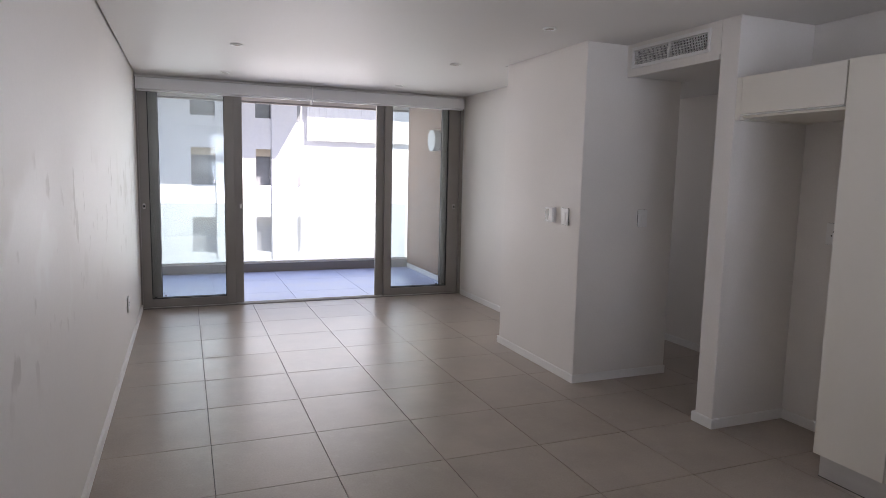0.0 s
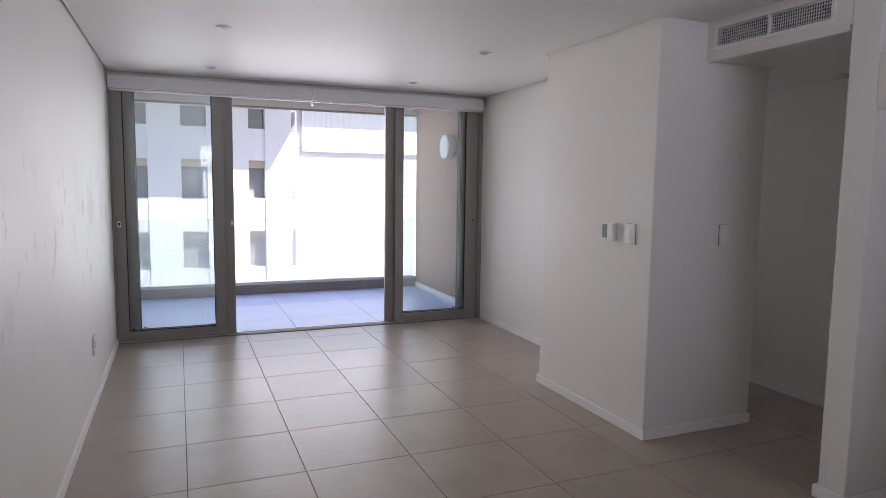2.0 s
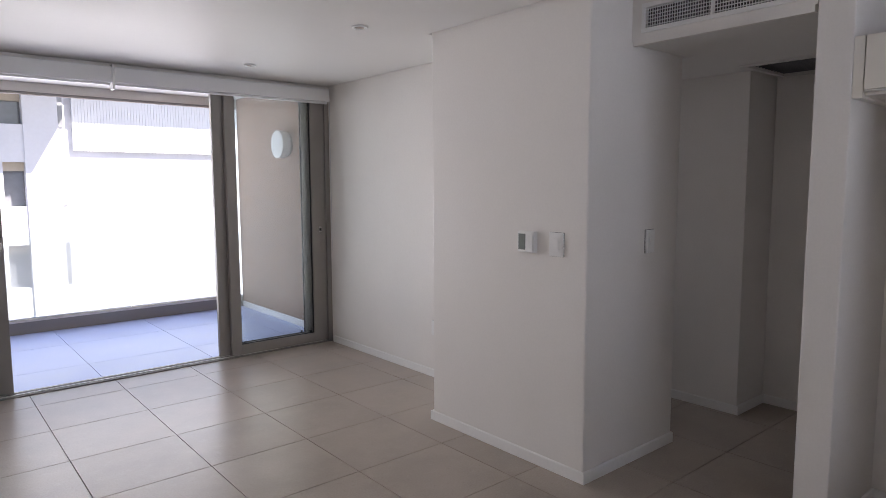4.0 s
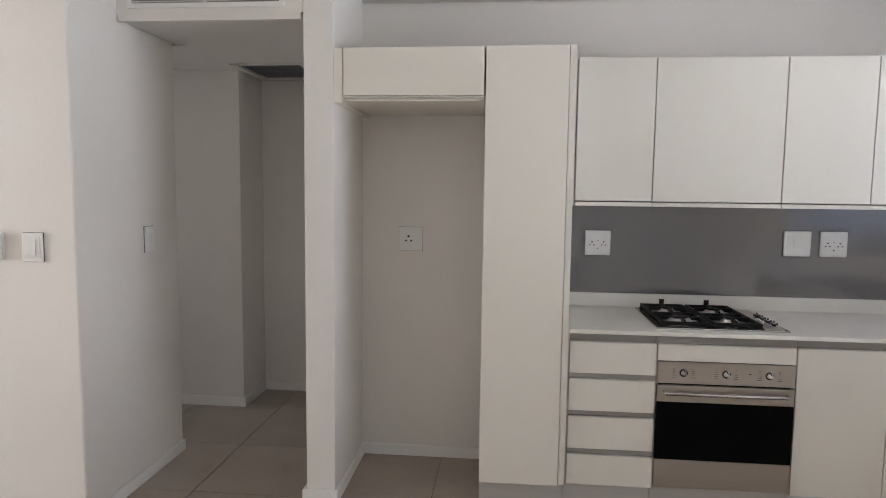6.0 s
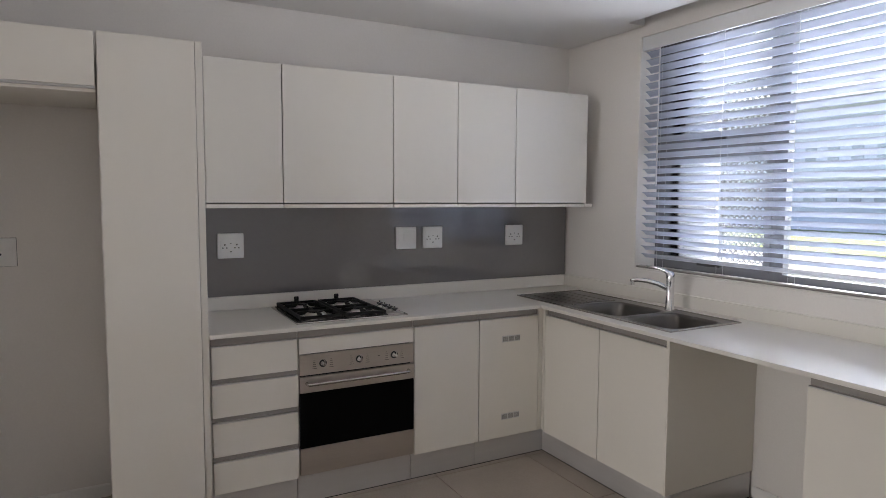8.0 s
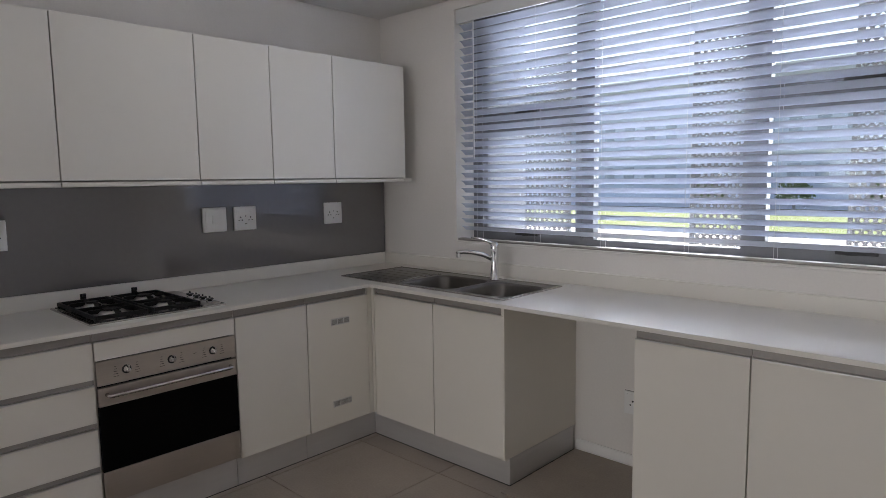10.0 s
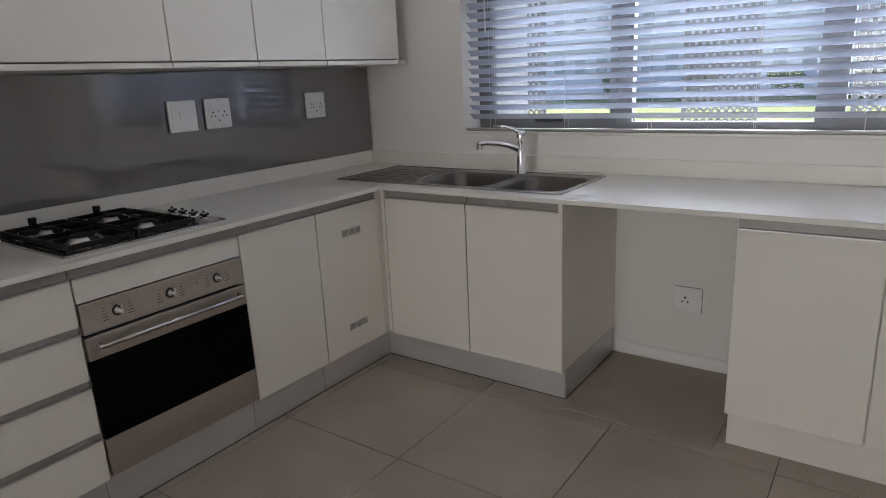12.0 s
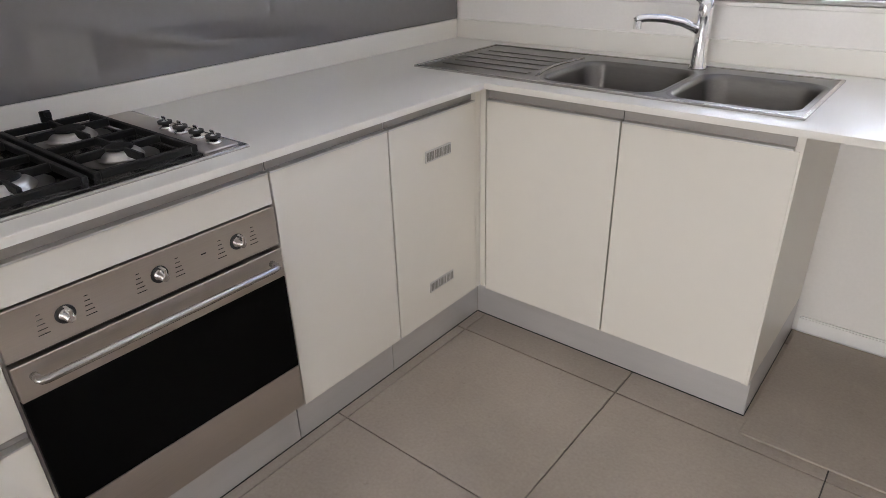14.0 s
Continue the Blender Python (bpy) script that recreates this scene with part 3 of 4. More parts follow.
    if lock:
        lk = part("lock", blocks((lock - 0.014, lock + 0.014, y - d - 0.003, y - d + 0.001, 1.085, 1.140), bev=0.002), CHROME, t, "small lock with a black thumb turn")
        part("thumb_turn", blocks((lock - 0.008, lock + 0.008, y - d - 0.009, y - d - 0.0025, 1.098, 1.127), bev=0.002), RUBBER, lk)
        part("keyhole_plate", blocks((lock - 0.006, lock + 0.006, y - d - 0.003, y - d + 0.001, 0.955, 1.030), bev=0.002), TAUPE, t)
    return t


sliding_door(-0.030, 0.922, 9.085, 0.088, 0.100, 0.005, "balcony door leaves")
sliding_door(0.062, 1.012, 9.145, 0.092, 0.150, None, "balcony door leaves")
sliding_door(2.646, 3.612, 9.085, 0.090, 0.140, 3.555, "balcony door leaves")
sliding_door(2.556, 3.492, 9.145, 0.150, 0.085, None, "balcony door leaves")
part("pull_lock", blocks((0.978, 1.002, 9.120, 9.1235, 1.085, 1.135), bev=0.0015), CHROME, bpy.data.objects["sliding_door.001"])

for x0, x1 in ((WEST + 0.012, 1.752), (1.768, 3.622)):
    t = thing("roller_blind", ((x0 + x1) / 2, 9.0, 2.31), "rolled-up roller blind in a white cassette over the doors", "roller blind", "roller blinds")
    part("cassette", blocks((x0, x1, 8.95, 9.03, 2.318, 2.437), bev=0.004), BLIND, t)
    part("bottom_bar", blocks((x0 + 0.01, x1 - 0.01, 8.975, 9.0, 2.300, 2.316), bev=0.003), BLIND, t)
solid("blind_bracket", blocks((1.753, 1.767, 8.945, 9.03, 2.268, 2.455), bev=0.002), PLASTIC, "white bracket between the two blind cassettes", "bracket", "thing")
t = thing("blind_chain", (3.628, 8.97, 0.9), "thin white bead chain loop of the roller blind", "blind chain")
part("chain", tube(bmesh.new(), [(3.622, 8.965, 2.36), (3.622, 8.965, 0.93), (3.628, 8.97, 0.90), (3.634, 8.975, 0.93), (3.634, 8.975, 2.36)], 0.0022, 6), CORD, t)

# ---------------------------------------------------------------- balcony
solid("balcony_slab", blocks((-0.45, 3.74, 9.20, 11.75, -0.30, -0.012)), CONCRETE, "concrete balcony slab", "slab")
solid("balcony_ceiling", blocks((-0.45, 4.05, 9.201, 11.70, 2.60, 2.80), (-0.45, 3.739, 11.42, 11.60, 2.505, 2.60)), SOFFIT, "cream painted balcony ceiling with a downstand edge", "ceiling")
solid("balcony_edge_rail", blocks((-0.179, 3.739, 11.425, 11.50, 2.478, 2.504), bev=0.003), TAUPE, "dark metal rail along the balcony ceiling edge", "rail")
solid("wall_balcony_east", blocks((3.741, 4.05, 9.201, 11.42, -0.30, 2.599)), TAN, "tan plastered balcony side wall", "wall")
solid("wall_balcony_west", blocks((-0.45, -0.18, 9.201, 11.42, -0.012, 2.599)), TAN, "tan plastered balcony side wall", "wall")
solid("balcony_skirting", blocks((3.727, 3.741, 9.21, 11.38, 0.0, 0.07), bev=0.002), SKIRT, "pale skirting at the balcony wall", "skirting")
t = thing("balustrade", (1.8, 11.45, 0.0), "frameless glass balustrade in a low dark channel", "balustrade")
part("channel", blocks((-0.18, 3.74, 11.41, 11.50, -0.011, 0.125), bev=0.004), TAUPE, t)
part("cap", blocks((-0.18, 3.74, 11.395, 11.515, 0.126, 0.150), bev=0.003), SOFFIT, t, "pale cap strip")
for k in range(3):
    x = -0.17 + k * 1.30
    p = part("pane", blocks((x, x + 1.29, 11.45, 11.462, 0.151, 1.02)), GLASS_RAIL, t, "slightly milky clear glass")
    p.visible_shadow = False
t = thing("bulkhead_lamp", (3.741, 10.08, 1.98), "round white bulkhead lamp on the tan balcony wall", "wall lamp")
part("base", lathe(bmesh.new(), (3.741, 10.08, 1.98), (-1, 0, 0), ((0, 0.128), (0.030, 0.128), (0.0305, 0.10))), PULL, t, "grey metal base")
part("drum", lathe(bmesh.new(), (3.7105, 10.08, 1.98), (-1, 0, 0), ((0, 0.142), (0.004, 0.146), (0.072, 0.148), (0.076, 0.146))), OPAL, t, "white drum side")
part("diffuser", lathe(bmesh.new(), (3.634, 10.08, 1.98), (-1, 0, 0), ((0, 0.150), (0.008, 0.150), (0.012, 0.146), (0.014, 0.12), (0.015, 0.02))), OPAL, t, "opal white diffuser")

# ---------------------------------------------------------------- kitchen
FX, FY = 3.42, 1.62          # fronts of the two runs
TOP, DB, PL = 0.882, 0.145, 0.143
D = 0.019


def front_x(name, t, y0, y1, z0, z1, x=FX, m=None):
    """A slab front of the run along the kitchen wall."""
    return part(name, blocks((x, x + D, y0 + 0.0015, y1 - 0.0015, z0, z1), bev=0.0015), m or CAB, t)


def front_y(name, t, x0, x1, z0, z1, y=FY):
    return part(name, blocks((x0 + 0.0015, x1 - 0.0015, y - D, y, z0, z1), bev=0.0015), CAB, t)


def lip_x(t, y0, y1, z):
    """The aluminium finger profile on a front's top edge, with the grey recess behind it."""
    p = part("finger_pull", blocks((FX - 0.001, FX + D, y0 + 0.002, y1 - 0.002, z, z + 0.005), bev=0.0008), ALU, t, "brushed aluminium finger pull")
    # Darker grey than the profile: the recess shade is in the plate's colour.
    part("channel", blocks((FX + 0.016, FX + 0.019, y0 + 0.0005, y1 - 0.0005, z + 0.0055, z + 0.0485 if z > 0.8 else z + 0.027)), PULL, p, "recess plate behind the pull, its shade in the grey")


def lip_y(t, x0, x1, z):
    p = part("finger_pull", blocks((x0 + 0.002, x1 - 0.002, FY - D, FY + 0.001, z, z + 0.005), bev=0.0008), ALU, t, "brushed aluminium finger pull")
    # Same grey plate, with the recess shade in its colour.
    part("channel", blocks((x0 + 0.0005, x1 - 0.0005, FY - 0.019, FY - 0.016, z + 0.0055, z + 0.0485)), PULL, p, "recess plate behind the pull, its shade in the grey")


BX = EAST - 0.002
WHITE_DOOR = "white lacquered base cabinet with "
# tall unit
t = thing("tall_cabinet", (3.7, 3.63, 0), "tall white lacquered larder cabinet beside the fridge alcove", "cabinet")
part("body", blocks((3.40 + D + 0.002, BX, 3.432, 3.824, PL, 2.124), bev=0.0015), CAB_IN, t)
front_x("door", t, 3.460, 3.822, PL - 0.003, 2.122, 3.398)
part("side_panel", blocks((3.405, 3.4205, 3.431, 3.4585, PL, 2.124), bev=0.001), CAB, t)
part("plinth", blocks((3.462, 3.478, 3.432, 3.824, 0, PL - 0.002)), PLINTH, t, "brushed aluminium plinth")
# over the alcove
t = thing("bridge_cabinet", (3.7, 4.16, 1.875), "white lacquered cabinet bridging the fridge alcove", "cabinet")
part("body", blocks((3.40 + D + 0.002, BX, 3.828, 4.464, 1.898, 2.118), bev=0.0015), CAB_IN, t)
part("side_panel", blocks((3.402, BX, 4.466, 4.5035, 1.876, 2.118), bev=0.001), CAB, t)
part("bottom_panel", blocks((3.423, BX, 3.828, 4.464, 1.886, 1.8975), bev=0.001), CAB, t)
front_x("door", t, 3.829, 4.463, 1.908, 2.118, 3.398)
part("finger_pull", blocks((3.398, 3.415, 3.831, 4.461, 1.8985, 1.9065), bev=0.0008), ALU, t, "brushed aluminium finger pull")

# drawers
t = thing("drawer_cabinet", (3.7, 3.23, 0), WHITE_DOOR + "four handleless drawers", "cabinet", "base cabinets")
part("body", blocks((FX + D + 0.002, BX, 3.036, 3.428, PL, 0.862)), CAB_IN, t)
for z0, z1 in ((0.671, 0.814), (0.496, 0.642), (0.317, 0.467), (0.145, 0.287)):
    front_x("drawer_front", t, 3.036, 3.422, z0, z1)
    lip_x(t, 3.036, 3.422, z1)
part("plinth", blocks((3.463, 3.478, 3.036, 3.431, 0, PL - 0.002)), PLINTH, t, "brushed aluminium plinth")

# oven housing
t = thing("oven_cabinet", (3.7, 2.735, 0), "white lacquered oven housing with a panel above the oven", "cabinet", "base cabinets")
part("body", blocks((FX + 0.55, BX, 2.437, 3.033, PL, 0.862), (FX + D + 0.002, FX + 0.55, 2.437, 2.445, PL, 0.862), (FX + D + 0.002, FX + 0.55, 3.025, 3.033, PL, 0.862)), CAB_IN, t)
front_x("panel", t, 2.437, 3.033, 0.742, 0.814)
lip_x(t, 2.437, 3.033, 0.814)
part("plinth", blocks((3.463, 3.478, 2.437, 3.033, 0, PL - 0.002)), PLINTH, t, "brushed aluminium plinth")

# built-in oven
t = thing("oven", (3.7, 2.735, 0.155), "built-in stainless steel electric oven with a black glass door", "oven")
OY0, OY1 = 2.440, 3.030
part("body", blocks((FX + 0.014, FX + 0.54, OY0 + 0.012, OY1 - 0.012, 0.160, 0.735)), IRON, t, "black casing")
part("control_panel", blocks((FX - 0.004, FX + 0.013, OY0, OY1, 0.640, 0.738), bev=0.002), STEEL, t)
door = part("door", blocks((FX - 0.008, FX + 0.012, OY0, OY1, 0.556, 0.632), bev=0.002), STEEL, t, "stainless steel door rail")
part("door_glass", blocks((FX - 0.007, FX + 0.011, OY0, OY1, 0.2885, 0.5545), bev=0.0015), BLACK_GLASS, door, "black tinted glass")
part("door_bottom", blocks((FX - 0.008, FX + 0.012, OY0, OY1, 0.157, 0.287), bev=0.002), STEEL, door)
hy0, hy1, hz, hx = OY0 + 0.032, OY1 - 0.032, 0.602, FX - 0.038
part("handle", tube(bmesh.new(), [(FX - 0.008, hy0, hz), (hx + 0.012, hy0, hz), (hx + 0.003, hy0 + 0.003, hz), (hx, hy0 + 0.012, hz), (hx, hy1 - 0.012, hz), (hx + 0.003, hy1 - 0.003, hz), (hx + 0.012, hy1, hz), (FX - 0.008, hy1, hz)], 0.0080, 12), BRIGHT_STEEL, door, "satin steel bar handle")
for y in (2.917, 2.733, 2.548):
    kn = part("knob", lathe(bmesh.new(), (FX - 0.004, y, 0.690), (-1, 0, 0), ((0, 0.0130), (0.006, 0.0130), (0.009, 0.0095), (0.026, 0.0085), (0.029, 0.006))), CHROME, t, "chrome knob")
    part("pointer", blocks((FX - 0.034, FX - 0.012, y - 0.003, y + 0.003, 0.687, 0.710), bev=0.0012), CHROME, kn)
    part("knob_collar", lathe(bmesh.new(), (FX - 0.0041, y, 0.690), (-1, 0, 0), ((0, 0.0185), (0.003, 0.0180), (0.004, 0.0150))), RUBBER, kn, "black collar")
    for s in (-1, 1):
        for k in range(5):
            part("dial_mark", blocks((FX - 0.0047, FX - 0.0035, y + s * 0.042 - 0.011 + 0.002 * k, y + s * 0.042 + 0.010 - 0.0015 * k, 0.668 + k * 0.010, 0.6696 + k * 0.010)), HOLE, kn, "small dark printed dial mark")
bm = blocks((FX - 0.0047, FX - 0.0035, 2.625, 2.637, 0.693, 0.6955))
part("brand_mark", bm, HOLE, t)

# doors beside the oven
t = thing("base_cabinet", (3.7, 2.24, 0), WHITE_DOOR + "one plain door beside the oven", "cabinet", "base cabinets")
part("body", blocks((FX + D + 0.002, BX, 2.046, 2.434, PL, 0.862)), CAB_IN, t)
front_x("door", t, 2.046, 2.434, DB, 0.814)
lip_x(t, 2.046, 2.434, 0.814)
part("plinth", blocks((3.463, 3.478, 2.046, 2.434, 0, PL - 0.002)), PLINTH, t, "brushed aluminium plinth")
t = thing("corner_cabinet", (3.7, 1.84, 0), WHITE_DOOR + "a ventilated door in the corner", "cabinet", "base cabinets")
part("body", blocks((FX + D + 0.002, BX, SOUTH + 0.002, 2.043, PL, 0.862)), CAB_IN, t)
d = front_x("door", t, 1.650, 2.043, DB, 0.814)
lip_x(t, 1.650, 2.043, 0.814)
for z in (0.701, 0.262):
    v = part("vent_grille", blocks((FX - 0.003, FX + 0.0002, 1.778, 1.898, z - 0.018, z + 0.018), bev=0.001), ALU, d, "small brushed aluminium vent grille")
    for k in range(3):
        for j in range(5):
            y = 1.7815 + k * 0.039 + j * 0.0072
            part("slot", blocks((FX - 0.0036, FX - 0.0026, y, y + 0.0048, z - 0.013, z + 0.013)), VENT, v)
part("corner_post", blocks((FX + 0.002, FX + D, 1.6215, 1.648, DB, 0.860), (3.402, FX + 0.002, 1.6015, 1.6205, DB, 0.860), bev=0.001), CAB, t)
part("plinth", blocks((3.463, 3.478, 1.580, 2.043, 0, PL - 0.002)), PLINTH, t, "brushed aluminium plinth")

# sink unit
t = thing("sink_cabinet", (2.95, 1.32, 0), WHITE_DOOR + "two doors under the sink", "cabinet", "base cabinets")
part("body", blocks((2.520, 2.536, SOUTH + 0.002, FY - D - 0.002, PL, 0.862), (3.38, 3.398, SOUTH + 0.002, FY - D - 0.002, PL, 0.862), (2.536, 3.38, SOUTH + 0.002, FY - D - 0.002, PL, PL + 0.018), (2.536, 3.38, SOUTH + 0.002, SOUTH + 0.014, PL + 0.018, 0.70)), CAB_IN, t)
part("side_panel", blocks((2.500, 2.518, SOUTH + 0.002, FY - 0.002, PL - 0.01, 0.862), bev=0.001), CAB, t)
front_y("door", t, 2.952, 3.400, DB - 0.008, 0.814)
front_y("door", t, 2.505, 2.950, DB - 0.008, 0.814)
lip_y(t, 2.952, 3.400, 0.814)
lip_y(t, 2.520, 2.950, 0.814)
part("plinth", blocks((2.505, 3.462, 1.564, 1.580, 0, PL - 0.012), (2.500, 2.5045, SOUTH + 0.018, 1.580, 0, PL - 0.012)), PLINTH, t, "brushed aluminium plinth")

# cabinet beyond the appliance gap
t = thing("base_cabinet", (1.45, 1.32, 0), WHITE_DOOR + "two doors beyond the appliance gap", "cabinet", "base cabinets")
part("body", blocks((1.02, 1.868, SOUTH + 0.002, FY - D - 0.002, PL - 0.015, 0.862), bev=0.001), CAB, t)
front_y("door", t, 1.446, 1.868, 0.134, 0.814)
front_y("door", t, 1.022, 1.444, 0.134, 0.814)
lip_y(t, 1.446, 1.868, 0.814)
lip_y(t, 1.022, 1.444, 0.814)
part("plinth", blocks((1.02, 1.859, 1.575, 1.590, 0, PL - 0.0155), (1.843, 1.859, SOUTH + 0.018, 1.575, 0, PL - 0.0155)), CAB, t, "white plinth")

for name, rows in (("oven run", ((3.4600, 3.4622, 1.5830, 3.824, 0.0, 0.003),)), ("sink run", ((2.4980, 3.4600, 1.5805, 1.5828, 0.0, 0.003), (2.4974, 2.4995, SOUTH + 0.018, 1.5805, 0.0, 0.003)))):
    solid("floor_seal", blocks(*rows), RUBBER, "dark silicone seal at the foot of the " + name + " plinth", "seal", "thing")

# worktop with cut-outs for sink bowls and hob
SKX0, SKX1, SKY0, SKY1 = 2.515, 3.712, 1.120, 1.600
HY0, HY1, HX0, HX1 = 2.462, 3.035, 3.435, 3.945
EX, EY = 3.372, 1.672
t = thing("worktop", (3.2, 1.8, 0.864), "cream quartz L-shaped kitchen worktop with a low upstand", "worktop")
W0 = 0.864
IN = 0.010
bm = sheet((0.98, SKX0 + IN, EX, HX0 + IN, SKX1 - IN, HX1 - IN, BX), (SOUTH, SKY0 + IN, SKY1 - IN, EY, HY0 + IN, HY1 - IN, 3.429),
           lambda x, y: (y < EY or x > EX) and not (SKX0 + IN < x < SKX1 - IN and SKY0 + IN < y < SKY1 - IN) and not (HX0 + IN < x < HX1 - IN and HY0 + IN < y < HY1 - IN), W0, TOP)
part("top", bm, STONE, t)
part("edge", blocks((EX - 0.003, EX, EY + 0.003, 3.429, W0, TOP), (0.98, EX - 0.003, EY, EY + 0.003, W0, TOP), bev=0.001), STONE, t)
part("upstand", blocks((BX - 0.016, BX, SOUTH + 0.018, 3.429, TOP + 0.0005, 0.955), bev=0.0015), STONE, t)
part("upstand", blocks((0.98, BX, SOUTH - 0.004, SOUTH + 0.017, TOP + 0.0005, 0.955), bev=0.0015), STONE, t)
solid("splashback", blocks((3.973, BX - 0.001, SOUTH + 0.014, 3.429, 0.9565, 1.421), bev=0.001), SPLASH, "glossy dark grey glass splashback behind the hob", "splashback", "thing")

# wall cabinets
UX = 3.647
for y0, y1 in ((3.037, 3.395), (2.451, 3.035), (2.059, 2.449), (1.668, 2.057), (1.146, 1.666)):
    t = thing("wall_cabinet", (3.82, (y0 + y1) / 2, 1.424), "white lacquered wall cabinet with one plain door", "cabinet", "wall cabinets")
    part("body", blocks((UX + D + 0.002, BX, y0 + 0.001, y1 - 0.001, 1.448, 2.114), bev=0.001), CAB_IN, t)
    front_x("door", t, y0, y1, 1.449, 2.116, UX)
    part("bottom_rail", blocks((UX - 0.006, BX, y0 + 0.001, y1 - 0.001, 1.424, 1.443), bev=0.0015), CAB, t)
t = thing("end_panel", (3.82, 1.135, 1.424), "white lacquered end panel of the wall cabinets", "cabinet panel")
part("panel", blocks((UX + 0.006, BX, 1.126, 1.144, 1.444, 2.116), bev=0.001), CAB, t)
part("bottom_rail", blocks((UX - 0.006, BX, 1.085, 1.144, 1.424, 1.443), bev=0.001), CAB, t)
solid("filler_strip", blocks((UX + 0.03, BX, 3.397, 3.430, 1.424, 2.116), bev=0.001), CAB, "white filler strip beside the larder cabinet", "cabinet panel", "thing")

# gas hob
t = thing("gas_hob", (3.66, 2.77, TOP), "stainless steel gas hob with four burners and black grates", "hob")
HZ = TOP + 0.001
bm = blocks((HX0, HX1, HY0, HY1, HZ - 0.03, HZ + 0.006), bev=0.003)
part("tray", bm, BRIGHT_STEEL, t)
part("control_strip", blocks((HX0 + 0.016, HX1 - 0.016, HY0 + 0.016, HY0 + 0.100, HZ + 0.006, HZ + 0.011), bev=0.003), STEEL, t)
part("burner_well", blocks((HX0 + 0.016, HX1 - 0.016, HY0 + 0.104, HY1 - 0.016, HZ + 0.006, HZ + 0.009), bev=0.002), HOB_WELL, t, "dark burner well")
for bx, by, r in ((3.575, 2.905, 0.052), (3.805, 2.905, 0.036), (3.575, 2.680, 0.040), (3.805, 2.680, 0.048)):
    b = part("burner", lathe(bmesh.new(), (bx, by, HZ + 0.0112), (0, 0, 1), ((0, r + 0.008), (0.004, r + 0.006), (0.007, r + 0.001), (0.009, r + 0.002), (0.0165, r - 0.007), (0.0175, r - 0.011))), ALU, t, "aluminium burner ring")
    part("dish", lathe(bmesh.new(), (bx, by, HZ + 0.0092), (0, 0, 1), ((0, r + 0.036), (0.0015, r + 0.034), (0.0008, r + 0.024), (0.0018, r + 0.010))), SINK, b, "dull steel dish under the burner")
    part("cap", lathe(bmesh.new(), (bx, by, HZ + 0.0289), (0, 0, 1), ((0, r * 0.72), (0.004, r * 0.72), (0.006, r * 0.60))), IRON, b, "black enamel burner cap")
for y0, y1 in ((2.798, 3.012), (2.573, 2.787)):
    gx0, gx1, gz = HX0 + 0.020, HX1 - 0.020, HZ + 0.030
    bm = bmesh.new()
    w = 0.0065
    for y in (y0 + w, y1 - w):
        box(bm, gx0, gx1, y - w, y + w, gz - 0.016, gz)
    for x in (gx0 + w, (gx0 + gx1) / 2, gx1 - w):
        box(bm, x - w, x + w, y0 + 2 * w, y1 - 2 * w, gz - 0.016, gz)
    bmesh.ops.bevel(bm, geom=bm.edges[:], offset=0.002, segments=1, affect="EDGES")
    gr = part("grate", bm, IRON, t, "black cast-iron pan support")
    for bx in (3.575, 3.805):
        by = (y0 + y1) / 2
        for dx, dy in ((1, 0), (-1, 0), (0, 1), (0, -1)):
            e = 0.100 if dx else 0.090
            bm = bmesh.new()
            box(bm, bx + dx * 0.028 - 0.005 * abs(dy), bx + dx * e + 0.005 * abs(dy), by + dy * 0.028 - 0.0045 * abs(dx), by + dy * e + 0.0045 * abs(dx), gz - 0.012, gz + 0.006)
            bmesh.ops.bevel(bm, geom=bm.edges[:], offset=0.002, segments=1, affect="EDGES")
            part("finger", bm, IRON, gr)
    for x, y in ((gx0 + w, y0 + w), (gx1 - w, y0 + w), (gx0 + w, y1 - w), (gx1 - w, y1 - w)):
        part("foot", rod(bmesh.new(), (x, y, HZ + 0.006), (x, y, gz - 0.009), 0.007, 0.006, 10), IRON, gr)
    part("rear_stop", blocks((gx1 - 0.010, gx1, (y0 + y1) / 2 - 0.012, (y0 + y1) / 2 + 0.012, gz, gz + 0.026), (gx1 - 0.030, gx1 - 0.010, (y0 + y1) / 2 - 0.006, (y0 + y1) / 2 + 0.006, gz + 0.014, gz + 0.026), bev=0.002), IRON, gr)
for k in range(4):
    x = 3.490 + k * 0.066
    kn = part("knob", lathe(bmesh.new(), (x, 2.513, HZ + 0.011), (0, 0, 1), ((0, 0.0165), (0.005, 0.0165), (0.007, 0.0085), (0.019, 0.0075), (0.021, 0.006)), 20), CHROME, t, "chrome control knob")
    part("knob_grip", blocks((x - 0.009, x + 0.009, 2.511, 2.515, HZ + 0.0315, HZ + 0.040), bev=0.0015), CHROME, kn)
    part("knob_collar", lathe(bmesh.new(), (x, 2.513, HZ + 0.0235), (0, 0, 1), ((0, 0.0165), (0.006, 0.0165)), 20), RUBBER, kn, "black ring")

# sink: pressed rim, drainer with ribs, two round-cornered bowls
t = thing("sink", (3.1, 1.36, TOP), "stainless steel double-bowl sink with a ribbed drainer", "sink")


def rounded(x0, x1, y0, y1, r, n=6):
    pts = []
    for cx, cy, a in ((x1 - r, y1 - r, 0), (x0 + r, y1 - r, 90), (x0 + r, y0 + r, 180), (x1 - r, y0 + r, 270)):
        for k in range(n + 1):
            w = radians(a + 90 * k / n)
            pts.append((cx + r * math.cos(w), cy + r * math.sin(w)))
    return pts


def bowl(x0, x1, y0, y1, z, deep):
    """A pressed bowl: a rolled lip, sloping sides and a flat floor."""
    bm = bmesh.new()
    rings = []
